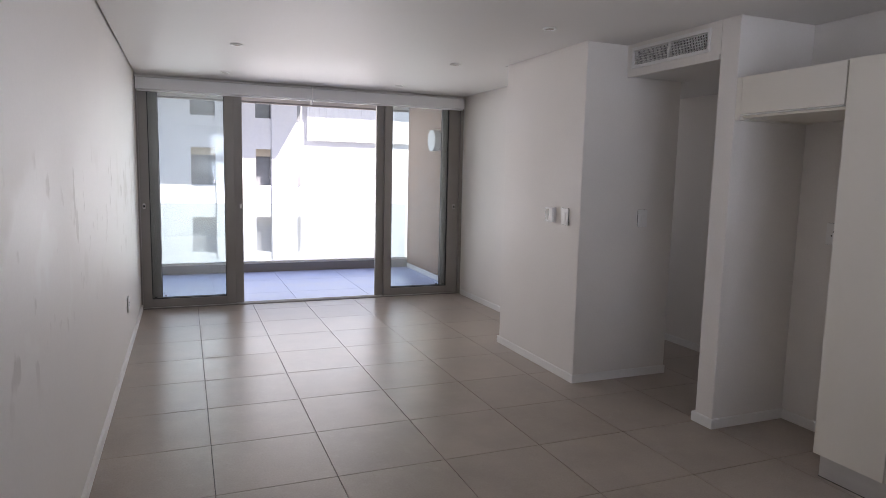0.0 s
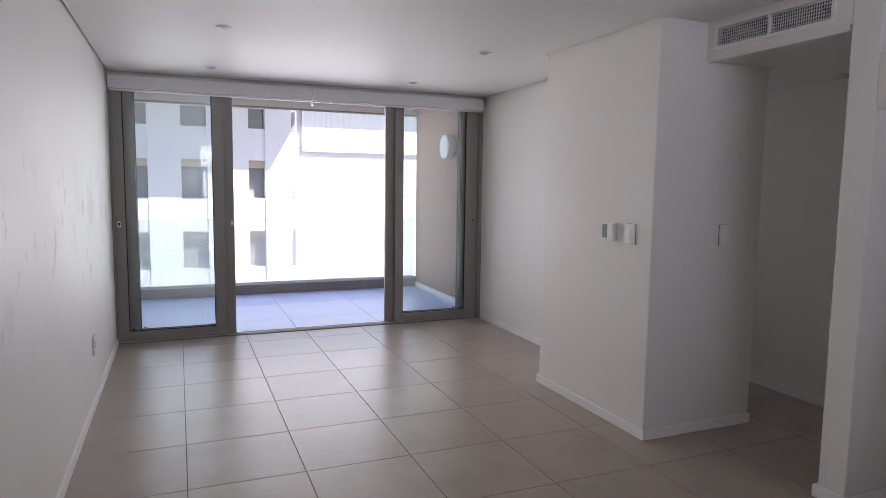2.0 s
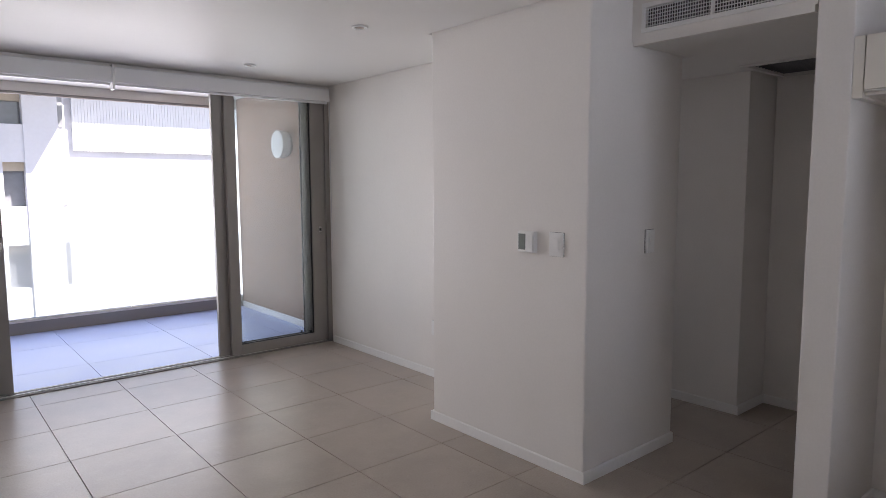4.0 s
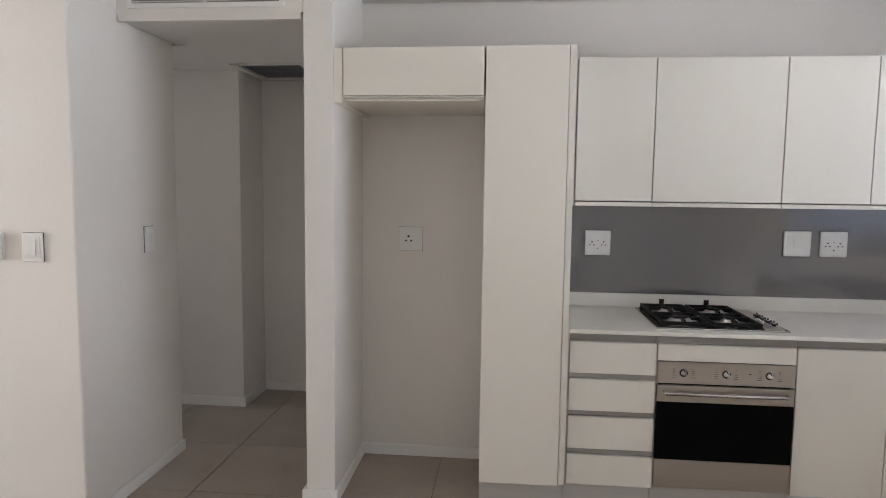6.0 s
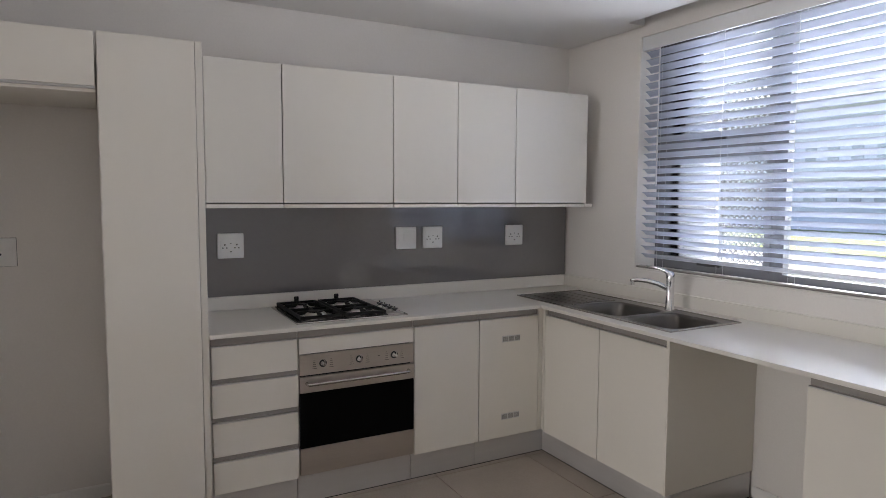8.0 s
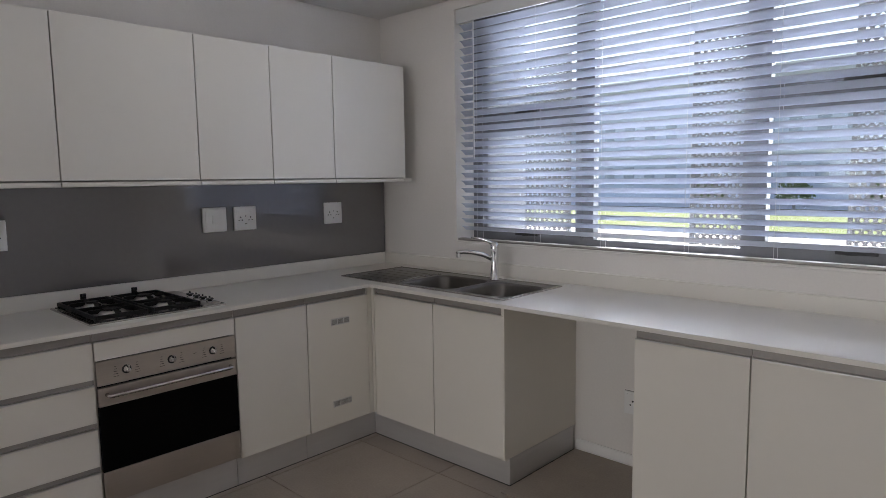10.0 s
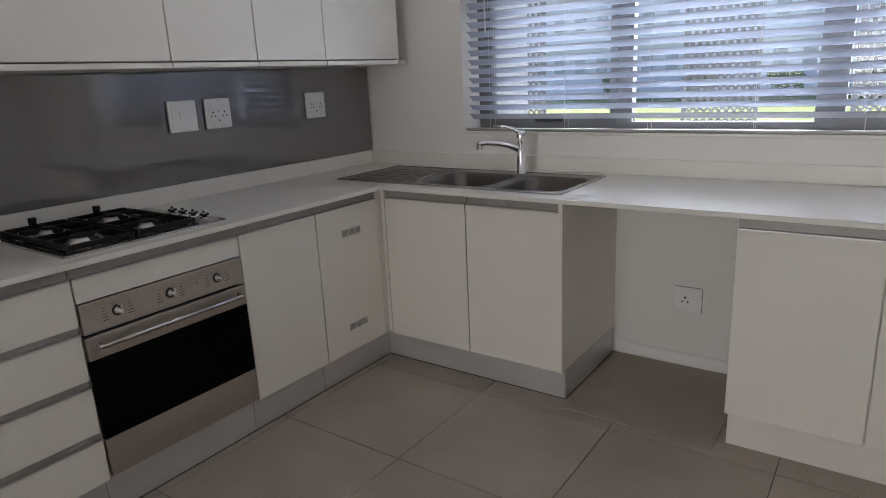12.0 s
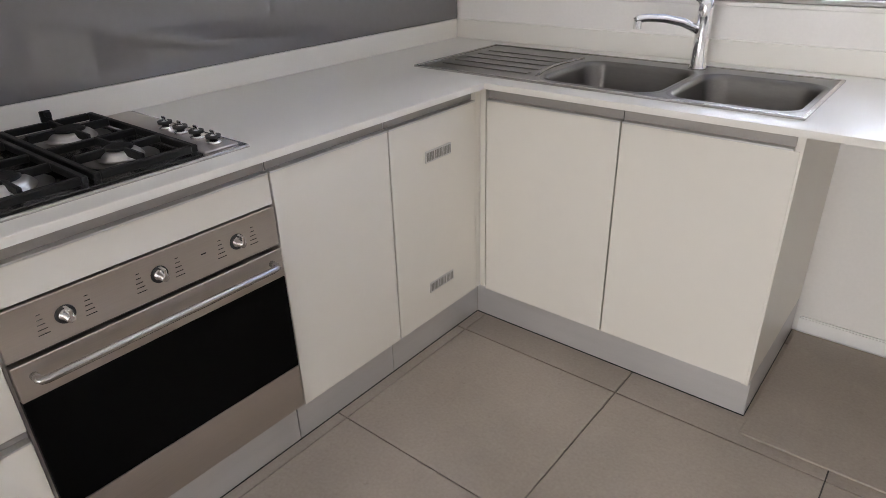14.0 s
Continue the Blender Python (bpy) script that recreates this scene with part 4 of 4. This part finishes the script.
    for grow, dz, r in ((0.018, 0.0, 0.075), (0.006, 0.001, 0.066), (0.0, -0.004, 0.062), (-0.004, -0.015, 0.060), (-0.014, -deep + 0.03, 0.058), (-0.024, -deep + 0.008, 0.050), (-0.045, -deep, 0.035)):
        rings.append([bm.verts.new((px, py, z + dz)) for px, py in rounded(x0 - grow, x1 + grow, y0 - grow, y1 + grow, r)])
    for a, b in zip(rings, rings[1:]):
        for k in range(len(a)):
            bm.faces.new((a[k], a[(k + 1) % len(a)], b[(k + 1) % len(a)], b[k])).smooth = True
    bm.faces.new(rings[-1])
    return bm


B1, B2 = (2.900, 3.255, 1.215, 1.555), (2.545, 2.862, 1.215, 1.555)
RZ = TOP + 0.004
SMX = 3.295
part("rim", blocks((SKX0, SKX1, SKY0, SKY0 + 0.010, TOP, RZ + 0.003), (SKX0, SKX1, SKY1 - 0.010, SKY1, TOP, RZ + 0.003), (SKX0, SKX0 + 0.010, SKY0 + 0.010, SKY1 - 0.010, TOP, RZ + 0.003), (SKX1 - 0.010, SKX1, SKY0 + 0.010, SKY1 - 0.010, TOP, RZ + 0.003), bev=0.0015), BRIGHT_STEEL, t)
bx0, bx1, by0, by1 = SKX0 + 0.010, SKX1 - 0.010, SKY0 + 0.010, SKY1 - 0.010


def deck(x0, x1, hole):
    """The flat steel round a bowl, from the rim's inside to the bowl's lip."""
    bm = bmesh.new()
    hx0, hx1, hy0, hy1 = hole[0] - 0.016, hole[1] + 0.016, hole[2] - 0.016, hole[3] + 0.016
    inner = rounded(hx0, hx1, hy0, hy1, 0.074)
    a = [bm.verts.new((px, py, RZ)) for px, py in inner]
    o = [bm.verts.new((min(max(px, x0), x1), min(max(py, by0), by1), RZ)) for px, py in ((x1 if px > (hx0 + hx1) / 2 else x0, by1 if py > (hy0 + hy1) / 2 else by0) for px, py in inner)]
    for k in range(len(a)):
        j = (k + 1) % len(a)
        if (o[k].co - o[j].co).length > 1e-5:
            bm.faces.new((a[k], a[j], o[j], o[k]))
        else:
            bm.faces.new((a[k], a[j], o[k]))
    bmesh.ops.remove_doubles(bm, verts=bm.verts[:], dist=1e-5)
    return bm


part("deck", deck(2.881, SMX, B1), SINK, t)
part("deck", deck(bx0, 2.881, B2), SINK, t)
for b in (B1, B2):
    bo = part("bowl", bowl(*b, RZ, 0.155), BOWL_SHADED, t, "steel bowl with its inner shade in the colour")
    cx, cy = (b[0] + b[1]) / 2, (b[2] + b[3]) / 2
    part("drain", lathe(bmesh.new(), (cx, cy, RZ - 0.1545), (0, 0, 1), ((0, 0.045), (0.003, 0.044), (0.002, 0.030), (0.0015, 0.010))), CHROME, bo, "round chrome waste")
part("drainer", blocks((SMX, bx1, by0, by1, TOP, RZ - 0.0015)), SINK, t)
for k in range(5):
    y = 1.225 + k * 0.068
    part("drainer_rib", blocks((SMX + 0.030, bx1 - 0.04, y - 0.013, y + 0.013, RZ - 0.002, RZ + 0.0015), bev=0.0015), SINK, t)

bm = tube(bmesh.new(), [(SMX + 0.016 - 0.034 * (1 - math.sin(math.pi * (k + 1) / 10)), 1.205 + 0.036 * k, RZ + 0.001) for k in range(10)], 0.0045, 8)
part("drainer_lip", bm, BRIGHT_STEEL, t, "bright pressed ridge beside the bowl")

# mixer tap
TX, TY = 2.917, 1.168
t = thing("mixer_tap", (TX, TY, RZ), "chrome single-lever kitchen mixer tap behind the sink", "tap")
part("body", lathe(bmesh.new(), (TX, TY, RZ), (0, 0, 1), ((0, 0.027), (0.004, 0.027), (0.010, 0.023), (0.150, 0.021), (0.154, 0.022), (0.190, 0.022), (0.204, 0.017), (0.208, 0.006))), CHROME, t)
part("spout", tube(bmesh.new(), [(TX + 0.005, TY + 0.004, RZ + 0.112), (TX + 0.05, TY + 0.036, RZ + 0.138), (TX + 0.095, TY + 0.068, RZ + 0.150), (TX + 0.135, TY + 0.096, RZ + 0.153), (TX + 0.160, TY + 0.114, RZ + 0.150), (TX + 0.166, TY + 0.118, RZ + 0.143)], [0.014, 0.013, 0.0125, 0.012, 0.012, 0.011], 14), CHROME, t)
part("aerator", rod(bmesh.new(), (TX + 0.160, TY + 0.114, RZ + 0.122), (TX + 0.160, TY + 0.114, RZ + 0.146), 0.0125, 0.0125, 16), CHROME, t)
part("lever", tube(bmesh.new(), [(TX, TY, RZ + 0.190), (TX + 0.03, TY + 0.015, RZ + 0.212), (TX + 0.07, TY + 0.036, RZ + 0.225), (TX + 0.115, TY + 0.058, RZ + 0.229)], [0.014, 0.010, 0.007, 0.005], 10), CHROME, t)

# ---------------------------------------------------------------- kitchen window and blind
t = thing("window_1", (2.1, 0.83, WZ0), "grey aluminium window in three bays above the worktop", "window", kind="structure")
fy0, fy1 = 0.80, 0.85
M1, M2 = 2.535, 1.715
part("window_frame", blocks((WX0, WX0 + 0.045, fy0, fy1, WZ0, WZ1), (WX1 - 0.045, WX1, fy0, fy1, WZ0, WZ1), (WX0 + 0.045, WX1 - 0.045, fy0, fy1, WZ0, WZ0 + 0.05), (WX0 + 0.045, WX1 - 0.045, fy0, fy1, WZ1 - 0.05, WZ1),
                            (M1 - 0.035, M1 + 0.035, fy0, fy1, WZ0 + 0.05, WZ1 - 0.05), (M2 - 0.035, M2 + 0.035, fy0, fy1, WZ0 + 0.05, WZ1 - 0.05)), WINFRAME, t)
part("window_sill", blocks((WX0 + 0.001, WX1 - 0.001, 0.851, SOUTH + 0.002, WZ0 + 0.0005, WZ0 + 0.014), bev=0.003), WALL, t)
for x0, x1, split in ((WX0 + 0.045, M2 - 0.035, True), (M2 + 0.035, M1 - 0.035, False), (M1 + 0.035, WX1 - 0.045, True)):
    if split:
        part("transom", blocks((x0, x1, fy0, fy1, 1.725, 1.785)), WINFRAME, t)
        for z0, z1 in ((WZ0 + 0.05, 1.725), (1.785, WZ1 - 0.05)):
            sash = part("sash", blocks((x0, x0 + 0.035, fy0 + 0.006, fy1 + 0.008, z0, z1), (x1 - 0.035, x1, fy0 + 0.006, fy1 + 0.008, z0, z1), (x0 + 0.035, x1 - 0.035, fy0 + 0.006, fy1 + 0.008, z0, z0 + 0.035), (x0 + 0.035, x1 - 0.035, fy0 + 0.006, fy1 + 0.008, z1 - 0.035, z1)), WINFRAME, t)
            p = part("pane", blocks((x0 + 0.035, x1 - 0.035, fy0 + 0.02, fy0 + 0.026, z0 + 0.035, z1 - 0.035)), GLASS, sash)
            p.visible_shadow = False
            part("window_handle", blocks(((x0 + x1) / 2 - 0.095, (x0 + x1) / 2 + 0.055, fy1 + 0.026, fy1 + 0.044, z0 + 0.004, z0 + 0.028), ((x0 + x1) / 2 - 0.022, (x0 + x1) / 2 + 0.022, fy1 + 0.008, fy1 + 0.026, z0 + 0.000, z0 + 0.030), bev=0.003), RUBBER, sash, "black lever handle")
    else:
        p = part("pane", blocks((x0, x1, fy0 + 0.02, fy0 + 0.026, WZ0 + 0.05, WZ1 - 0.05)), GLASS, t)
        p.visible_shadow = False

t = thing("venetian_blind", (2.1, 0.965, WZ0), "white aluminium venetian blind lowered with half-open slats", "venetian blind")
BY = 0.960
part("headrail", blocks((WX0 + 0.012, WX1 - 0.012, BY - 0.028, BY + 0.028, 2.362, 2.412), bev=0.002), BLIND, t)
part("valance", blocks((WX0 + 0.004, WX1 - 0.004, BY + 0.030, BY + 0.044, 2.335, 2.413), bev=0.003), BLIND, t)
bm = bmesh.new()
prof = [(-0.025 + 0.05 * k / 6, 0.0035 * (1 - (2 * k / 6 - 1) ** 2)) for k in range(7)]
ca, sa = math.cos(radians(SLAT_TILT)), math.sin(radians(SLAT_TILT))
ends = []
for x in (WX0 + 0.012, WX1 - 0.012):
    ends.append([[bm.verts.new((x - 2.1, c * ca - (h + e) * sa, c * sa + (h + e) * ca)) for c, h in prof] for e in (0, 0.0007)])
for e in (0, 1):
    for k in range(6):
        bm.faces.new((ends[0][e][k], ends[0][e][k + 1], ends[1][e][k + 1], ends[1][e][k])).smooth = True
for k in (0, 6):
    bm.faces.new((ends[0][0][k], ends[1][0][k], ends[1][1][k], ends[0][1][k]))
slat_mesh = mesh_of("slat", bm, SLAT_BACKLIT)
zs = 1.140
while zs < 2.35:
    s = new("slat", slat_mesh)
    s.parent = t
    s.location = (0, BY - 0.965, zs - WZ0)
    zs += 0.0452
part("bottom_rail", blocks((WX0 + 0.008, WX1 - 0.008, BY + 0.004, BY + 0.048, 1.0688, 1.083), bev=0.004), PULL, t, "grey metal bottom rail")
for x in (3.19, 2.78, 2.38, 1.95, 1.57, 1.10):
    for dy in (-0.026, 0.026):
        part("ladder_cord", rod(bmesh.new(), (x, BY + dy, 1.08), (x, BY + dy, 2.37), 0.0008, seg=6), CORD, t)
part("tilt_wand", rod(bmesh.new(), (3.20, BY + 0.040, 1.55), (3.20, BY + 0.040, 2.35), 0.0035, seg=8), CORD, t)

# ---------------------------------------------------------------- outside
GROUND = -6.2
solid("ground", blocks((-600, 600, -600, 900, GROUND - 0.5, GROUND)), PAVING, "pale paved ground around the buildings", "ground")
BANK = -0.6              # the raised garden beyond the gallery
solid("garden_bank", blocks((-45, 45, -37.95, -13.0, GROUND + 0.004, BANK)), CONCRETE, "pale concrete terrace beyond the access gallery", "terrace")
solid("lawn", blocks((-40, 40, -37.0, -19.0, BANK + 0.001, BANK + 0.04)), GRASS, "sunlit green lawn on the raised garden", "lawn")
# gallery outside the kitchen window
solid("gallery_slab", blocks((-3.0, 7.0, -2.05, 0.759, -0.25, -0.05)), CONCRETE, "concrete access gallery outside the kitchen", "slab")
# Added overhang, out of view, that blocks direct sun from the kitchen.
solid("added_sun_overhang", blocks((-3.0, 7.0, -0.45, 0.699, 2.76, 2.98)), SOFFIT, "unseen overhang added to keep the sun off the kitchen window", "slab")

solid("wall_fin", blocks((3.300, 3.62, 0.36, 0.758, -0.05, 2.759)), FIN_SHADED, "rendered wall fin beside the kitchen window, its shade in the grey", "wall")


def screen_panel(x, y, turn):
    """A perforated sun screen on a pivot."""
    t = thing("sun_screen", (x, y, -0.05), "perforated metal sun screen on the gallery edge, shade in its dark colour", "sun screen", "sun screens")
    m = Matrix.Translation((x, y, 0)) @ pose(0, 0, 0, 0, 0, turn)
    w, nz, nx = 0.46, 46, 9
    px, pz = w / nx, 2.46 / nz
    verts, faces = [], []
    for i in range(nx):
        for j in range(nz):
            cx, cz = -w / 2 + (i + 0.5) * px, 0.05 + (j + 0.5) * pz
            o = len(verts)
            for k in range(8):
                a = math.tau * (k + 0.5) / 8
                s = 1 / max(abs(math.cos(a)), abs(math.sin(a)))
                verts.append((cx + px / 2 * math.cos(a) * s, 0, cz + pz / 2 * math.sin(a) * s))
            for k in range(8):
                a = math.tau * (k + 0.5) / 8
                verts.append((cx + 0.0125 * math.cos(a), 0, cz + 0.0125 * math.sin(a)))
            for k in range(8):
                faces.append((o + k, o + (k + 1) % 8, o + 8 + (k + 1) % 8, o + 8 + k))
    me = bpy.data.meshes.new("perforated_sheet")
    me.from_pydata([m @ Vector(v) - Vector((x, y, -0.05)) for v in verts], [], faces)
    me.materials.append(SCREEN_SHADED)
    sh = new("perforated_sheet", me)
    sh.parent = t
    ORIGIN[sh.name] = Vector((x, y, -0.05))
    part("frame", turned(blocks((-w / 2 - 0.03, -w / 2, -0.02, 0.02, -0.049, 2.57), (w / 2, w / 2 + 0.03, -0.02, 0.02, -0.049, 2.57), (-w / 2, w / 2, -0.02, 0.02, -0.049, 0.05), (-w / 2, w / 2, -0.02, 0.02, 2.51, 2.57)), m), SCREEN_SHADED, t)


for x in (4.23, 2.56, 1.48, 0.41, -0.66):
    screen_panel(x, -1.22, 8)

# facing block beyond the balcony
Y0 = 31.0
t = thing("apartment_block", (0, Y0, GROUND), "white rendered apartment block with recessed windows across the court", "building")
COLS = ((-9.2, -8.2), (-6.8, -5.8), (-4.2, -3.2), (-1.75, -0.60), (0.66, 1.66), (3.31, 4.00))
ROOF = 5.6
xs = [-14.0] + [x for c in COLS for x in c] + [5.10]
for a, b in zip(xs[::2], xs[1::2]):
    part("wall", blocks((a, b, Y0, Y0 + 1.0, GROUND, ROOF)), FACADE_SHADE, t)
sills = [(-5.3, -3.63), (-2.18, -0.60), (0.80, 2.40), (3.74, 4.9)]
for c0, c1 in COLS:
    z = GROUND
    for s0, s1 in sills:
        part("spandrel", blocks((c0 + 0.001, c1 - 0.001, Y0 + 0.06, Y0 + 0.9, z, s0)), FACADE_SHADE, t)
        w = part("window", blocks((c0, c1, Y0 + 0.55, Y0 + 0.62, s0, s1)), FACADE_GLASS, t, "dark reflecting window")
        part("frame", blocks((c0, c0 + 0.05, Y0 + 0.50, Y0 + 0.545, s0, s1), (c1 - 0.05, c1, Y0 + 0.50, Y0 + 0.545, s0, s1), (c0 + 0.05, c1 - 0.05, Y0 + 0.50, Y0 + 0.545, s1 - 0.05, s1)), WINFRAME, w)
        part("lintel_panel", blocks((c0 + 0.001, c1 - 0.001, Y0 + 0.40, Y0 + 0.45, s1 - 0.32, s1)), FACADE_BEIGE, t, "beige panel above the window")
        z = s1
    part("spandrel", blocks((c0 + 0.001, c1 - 0.001, Y0 + 0.06, Y0 + 0.9, z, ROOF)), FACADE_SHADE, t)
part("roof", blocks((-14.5, 5.25, Y0 - 0.42, Y0 + 12, ROOF + 0.001, ROOF + 0.35)), FACADE_SHADE, t)
# Canopies added out of view, sized to cast the facade's stepped shadow.
part("shadow_canopy", blocks((-14.5, 4.64, Y0 - 3.3, Y0 - 0.42, ROOF + 0.001, ROOF + 0.35)), FACADE_SHADE, t)
part("shadow_canopy", blocks((4.64, 6.18, Y0 - 2.5, Y0 - 0.421, ROOF + 0.001, ROOF + 0.35)), FACADE_SHADE, t)
part("slot_wall", blocks((5.10, 5.42, Y0 + 0.6, Y0 + 1.0, GROUND, ROOF)), FACADE_SHADE, t)
for s0, s1 in sills:
    part("slot_window", blocks((5.13, 5.36, Y0 + 0.54, Y0 + 0.598, s0, s1)), FACADE_GLASS, t, "narrow dark window slot")
t = thing("apartment_wing", (10, Y0, GROUND), "white rendered wing with a band of vertical fins under its roof", "building")
part("wall", blocks((5.42, 16.0, Y0 + 1.2, Y0 + 8, GROUND, 5.6)), FACADE_SHADE, t)
# Overhang out of view; its depth sets the shadow line on the fins.
part("roof", blocks((5.26, 16.5, Y0 - 0.10, Y0 + 8, 5.601, 5.95)), FACADE_SHADE, t)
for k in range(90):
    x = 5.75 + k * 0.112
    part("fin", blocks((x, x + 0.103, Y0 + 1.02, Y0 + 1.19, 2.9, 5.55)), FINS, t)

# far block and hedge beyond the gallery
t = thing("far_apartment_block", (2, -38, GROUND), "long apartment block beyond the lawn, painted pale for haze", "building")
part("wall", blocks((-30, 34, -50, -38, GROUND, 7.5)), FAR_WALL_HAZE, t)
part("roof", blocks((-30.5, 34.5, -50.5, -37.2, 7.501, 7.9)), FACADE_SHADE, t)
for s in range(4):
    part("ledge", blocks((-30, 34, -37.99, -37.75, GROUND + 3.00 + s * 2.95, GROUND + 3.22 + s * 2.95)), FACADE_SHADE, t)
    for k in range(42):
        x, z = -29 + k * 1.5, GROUND + 1.2 + s * 2.95
        part("window", blocks((x, x + 0.7, -37.99, -37.9, z, z + 1.2)), FAR_GLASS_HAZE, t)
rng = random.Random(4)
for k in range(7):
    hx, hy = -11 + k * 4.4 + rng.uniform(-0.6, 0.6), -35.6 + rng.uniform(-0.4, 0.4)
    t = thing("shrub", (hx, hy, BANK + 0.04), "green leafy shrub beside the lawn", "shrub", "shrubs by the lawn")
    part("trunk", rod(bmesh.new(), (hx, hy, BANK + 0.04), (hx + 0.1, hy, BANK + 0.04 + 1.0), 0.09, 0.05, 8), CONCRETE, t)
    verts, faces = [], []
    for j in range(700):
        a, e, r = rng.uniform(0, math.tau), rng.uniform(-0.5, 1.3), rng.uniform(0.5, 1.0)
        c = Vector((hx + 1.0 * r * math.cos(a) * math.cos(e), hy + 1.0 * r * math.sin(a) * math.cos(e), BANK + 0.04 + 0.9 + 0.7 * r * math.sin(e) + 0.2 * math.sin(3 * a)))
        q = Euler((rng.uniform(0, 6), rng.uniform(0, 6), rng.uniform(0, 6))).to_matrix()
        o = len(verts)
        verts += [c + q @ Vector(v) for v in ((-0.14, 0, 0), (0, -0.07, 0.02), (0.14, 0, 0), (0, 0.07, 0.02))]
        faces.append((o, o + 1, o + 2, o + 3))
    me = bpy.data.meshes.new("crown")
    me.from_pydata([v - Vector((hx, hy, BANK + 0.04)) for v in verts], [], faces)
    me.materials.append(LEAF)
    cr = new("crown", me)
    cr.parent = t

# ---------------------------------------------------------------- floor tiles, last
PX, PY, OX, OY = 0.582, 0.5865, 0.514, 1.708
floor = solid("floor", blocks((-0.30, 5.25, 0.76, 9.195, -0.30, -0.006)), GROUT, "grey porcelain tiled floor with thin dark joints", "floor")
JOINT, TH = 0.0018, 0.0062
shared = {}


def tile(parent, x0, x1, y0, y1, material, name="tile", z=0.0):
    """One tile with eased edges; alike tiles share a mesh."""
    w, h = round(x1 - x0, 4), round(y1 - y0, 4)
    key = (w, h, material.name)
    if key not in shared:
        bm = blocks((-w / 2 + JOINT, w / 2 - JOINT, -h / 2 + JOINT, h / 2 - JOINT, -TH, 0))
        bmesh.ops.bevel(bm, geom=[e for e in bm.edges if all(v.co.z > -0.001 for v in e.verts)], offset=0.0012, segments=1, affect="EDGES")
        shared[key] = mesh_of("tile", bm, material)
    ob = new(name, shared[key])
    ob.parent = parent
    ob.location = ((x0 + x1) / 2, (y0 + y1) / 2, z)


def cuts(lo, hi, start, pitch):
    k = math.ceil((lo - start) / pitch - 1e-6)
    xs = [lo]
    while start + k * pitch < hi - 0.02:
        if start + k * pitch > lo + 0.02:
            xs.append(start + k * pitch)
        k += 1
    return xs + [hi]


def lay(parent, x0, x1, y0, y1, material, ox=OX, oy=OY, px=PX, py=PY):
    gx, gy = cuts(x0, x1, ox, px), cuts(y0, y1, oy, py)
    for a, b in zip(gx, gx[1:]):
        for c, d in zip(gy, gy[1:]):
            tile(parent, a, b, c, d, material)


gx, gy = cuts(WEST + 0.001, 5.03, OX, PX), cuts(1.012, 9.05, OY, PY)
for a, b in zip(gx, gx[1:]):
    for c, d in zip(gy, gy[1:]):
        if not (a > 4.0 and (d < 4.7 or c > 7.95)):
            tile(floor, a, b, c, d, TILE)
tile(floor, 1.888, 2.488, 1.030, 1.668, TILE, "raised_tile", 0.009)
balcony = bpy.data.objects["balcony_slab"]
lay(balcony, -0.179, 3.739, 9.201, 11.409, TILE_SKY, 1.62, 9.72, 0.9, 0.9)
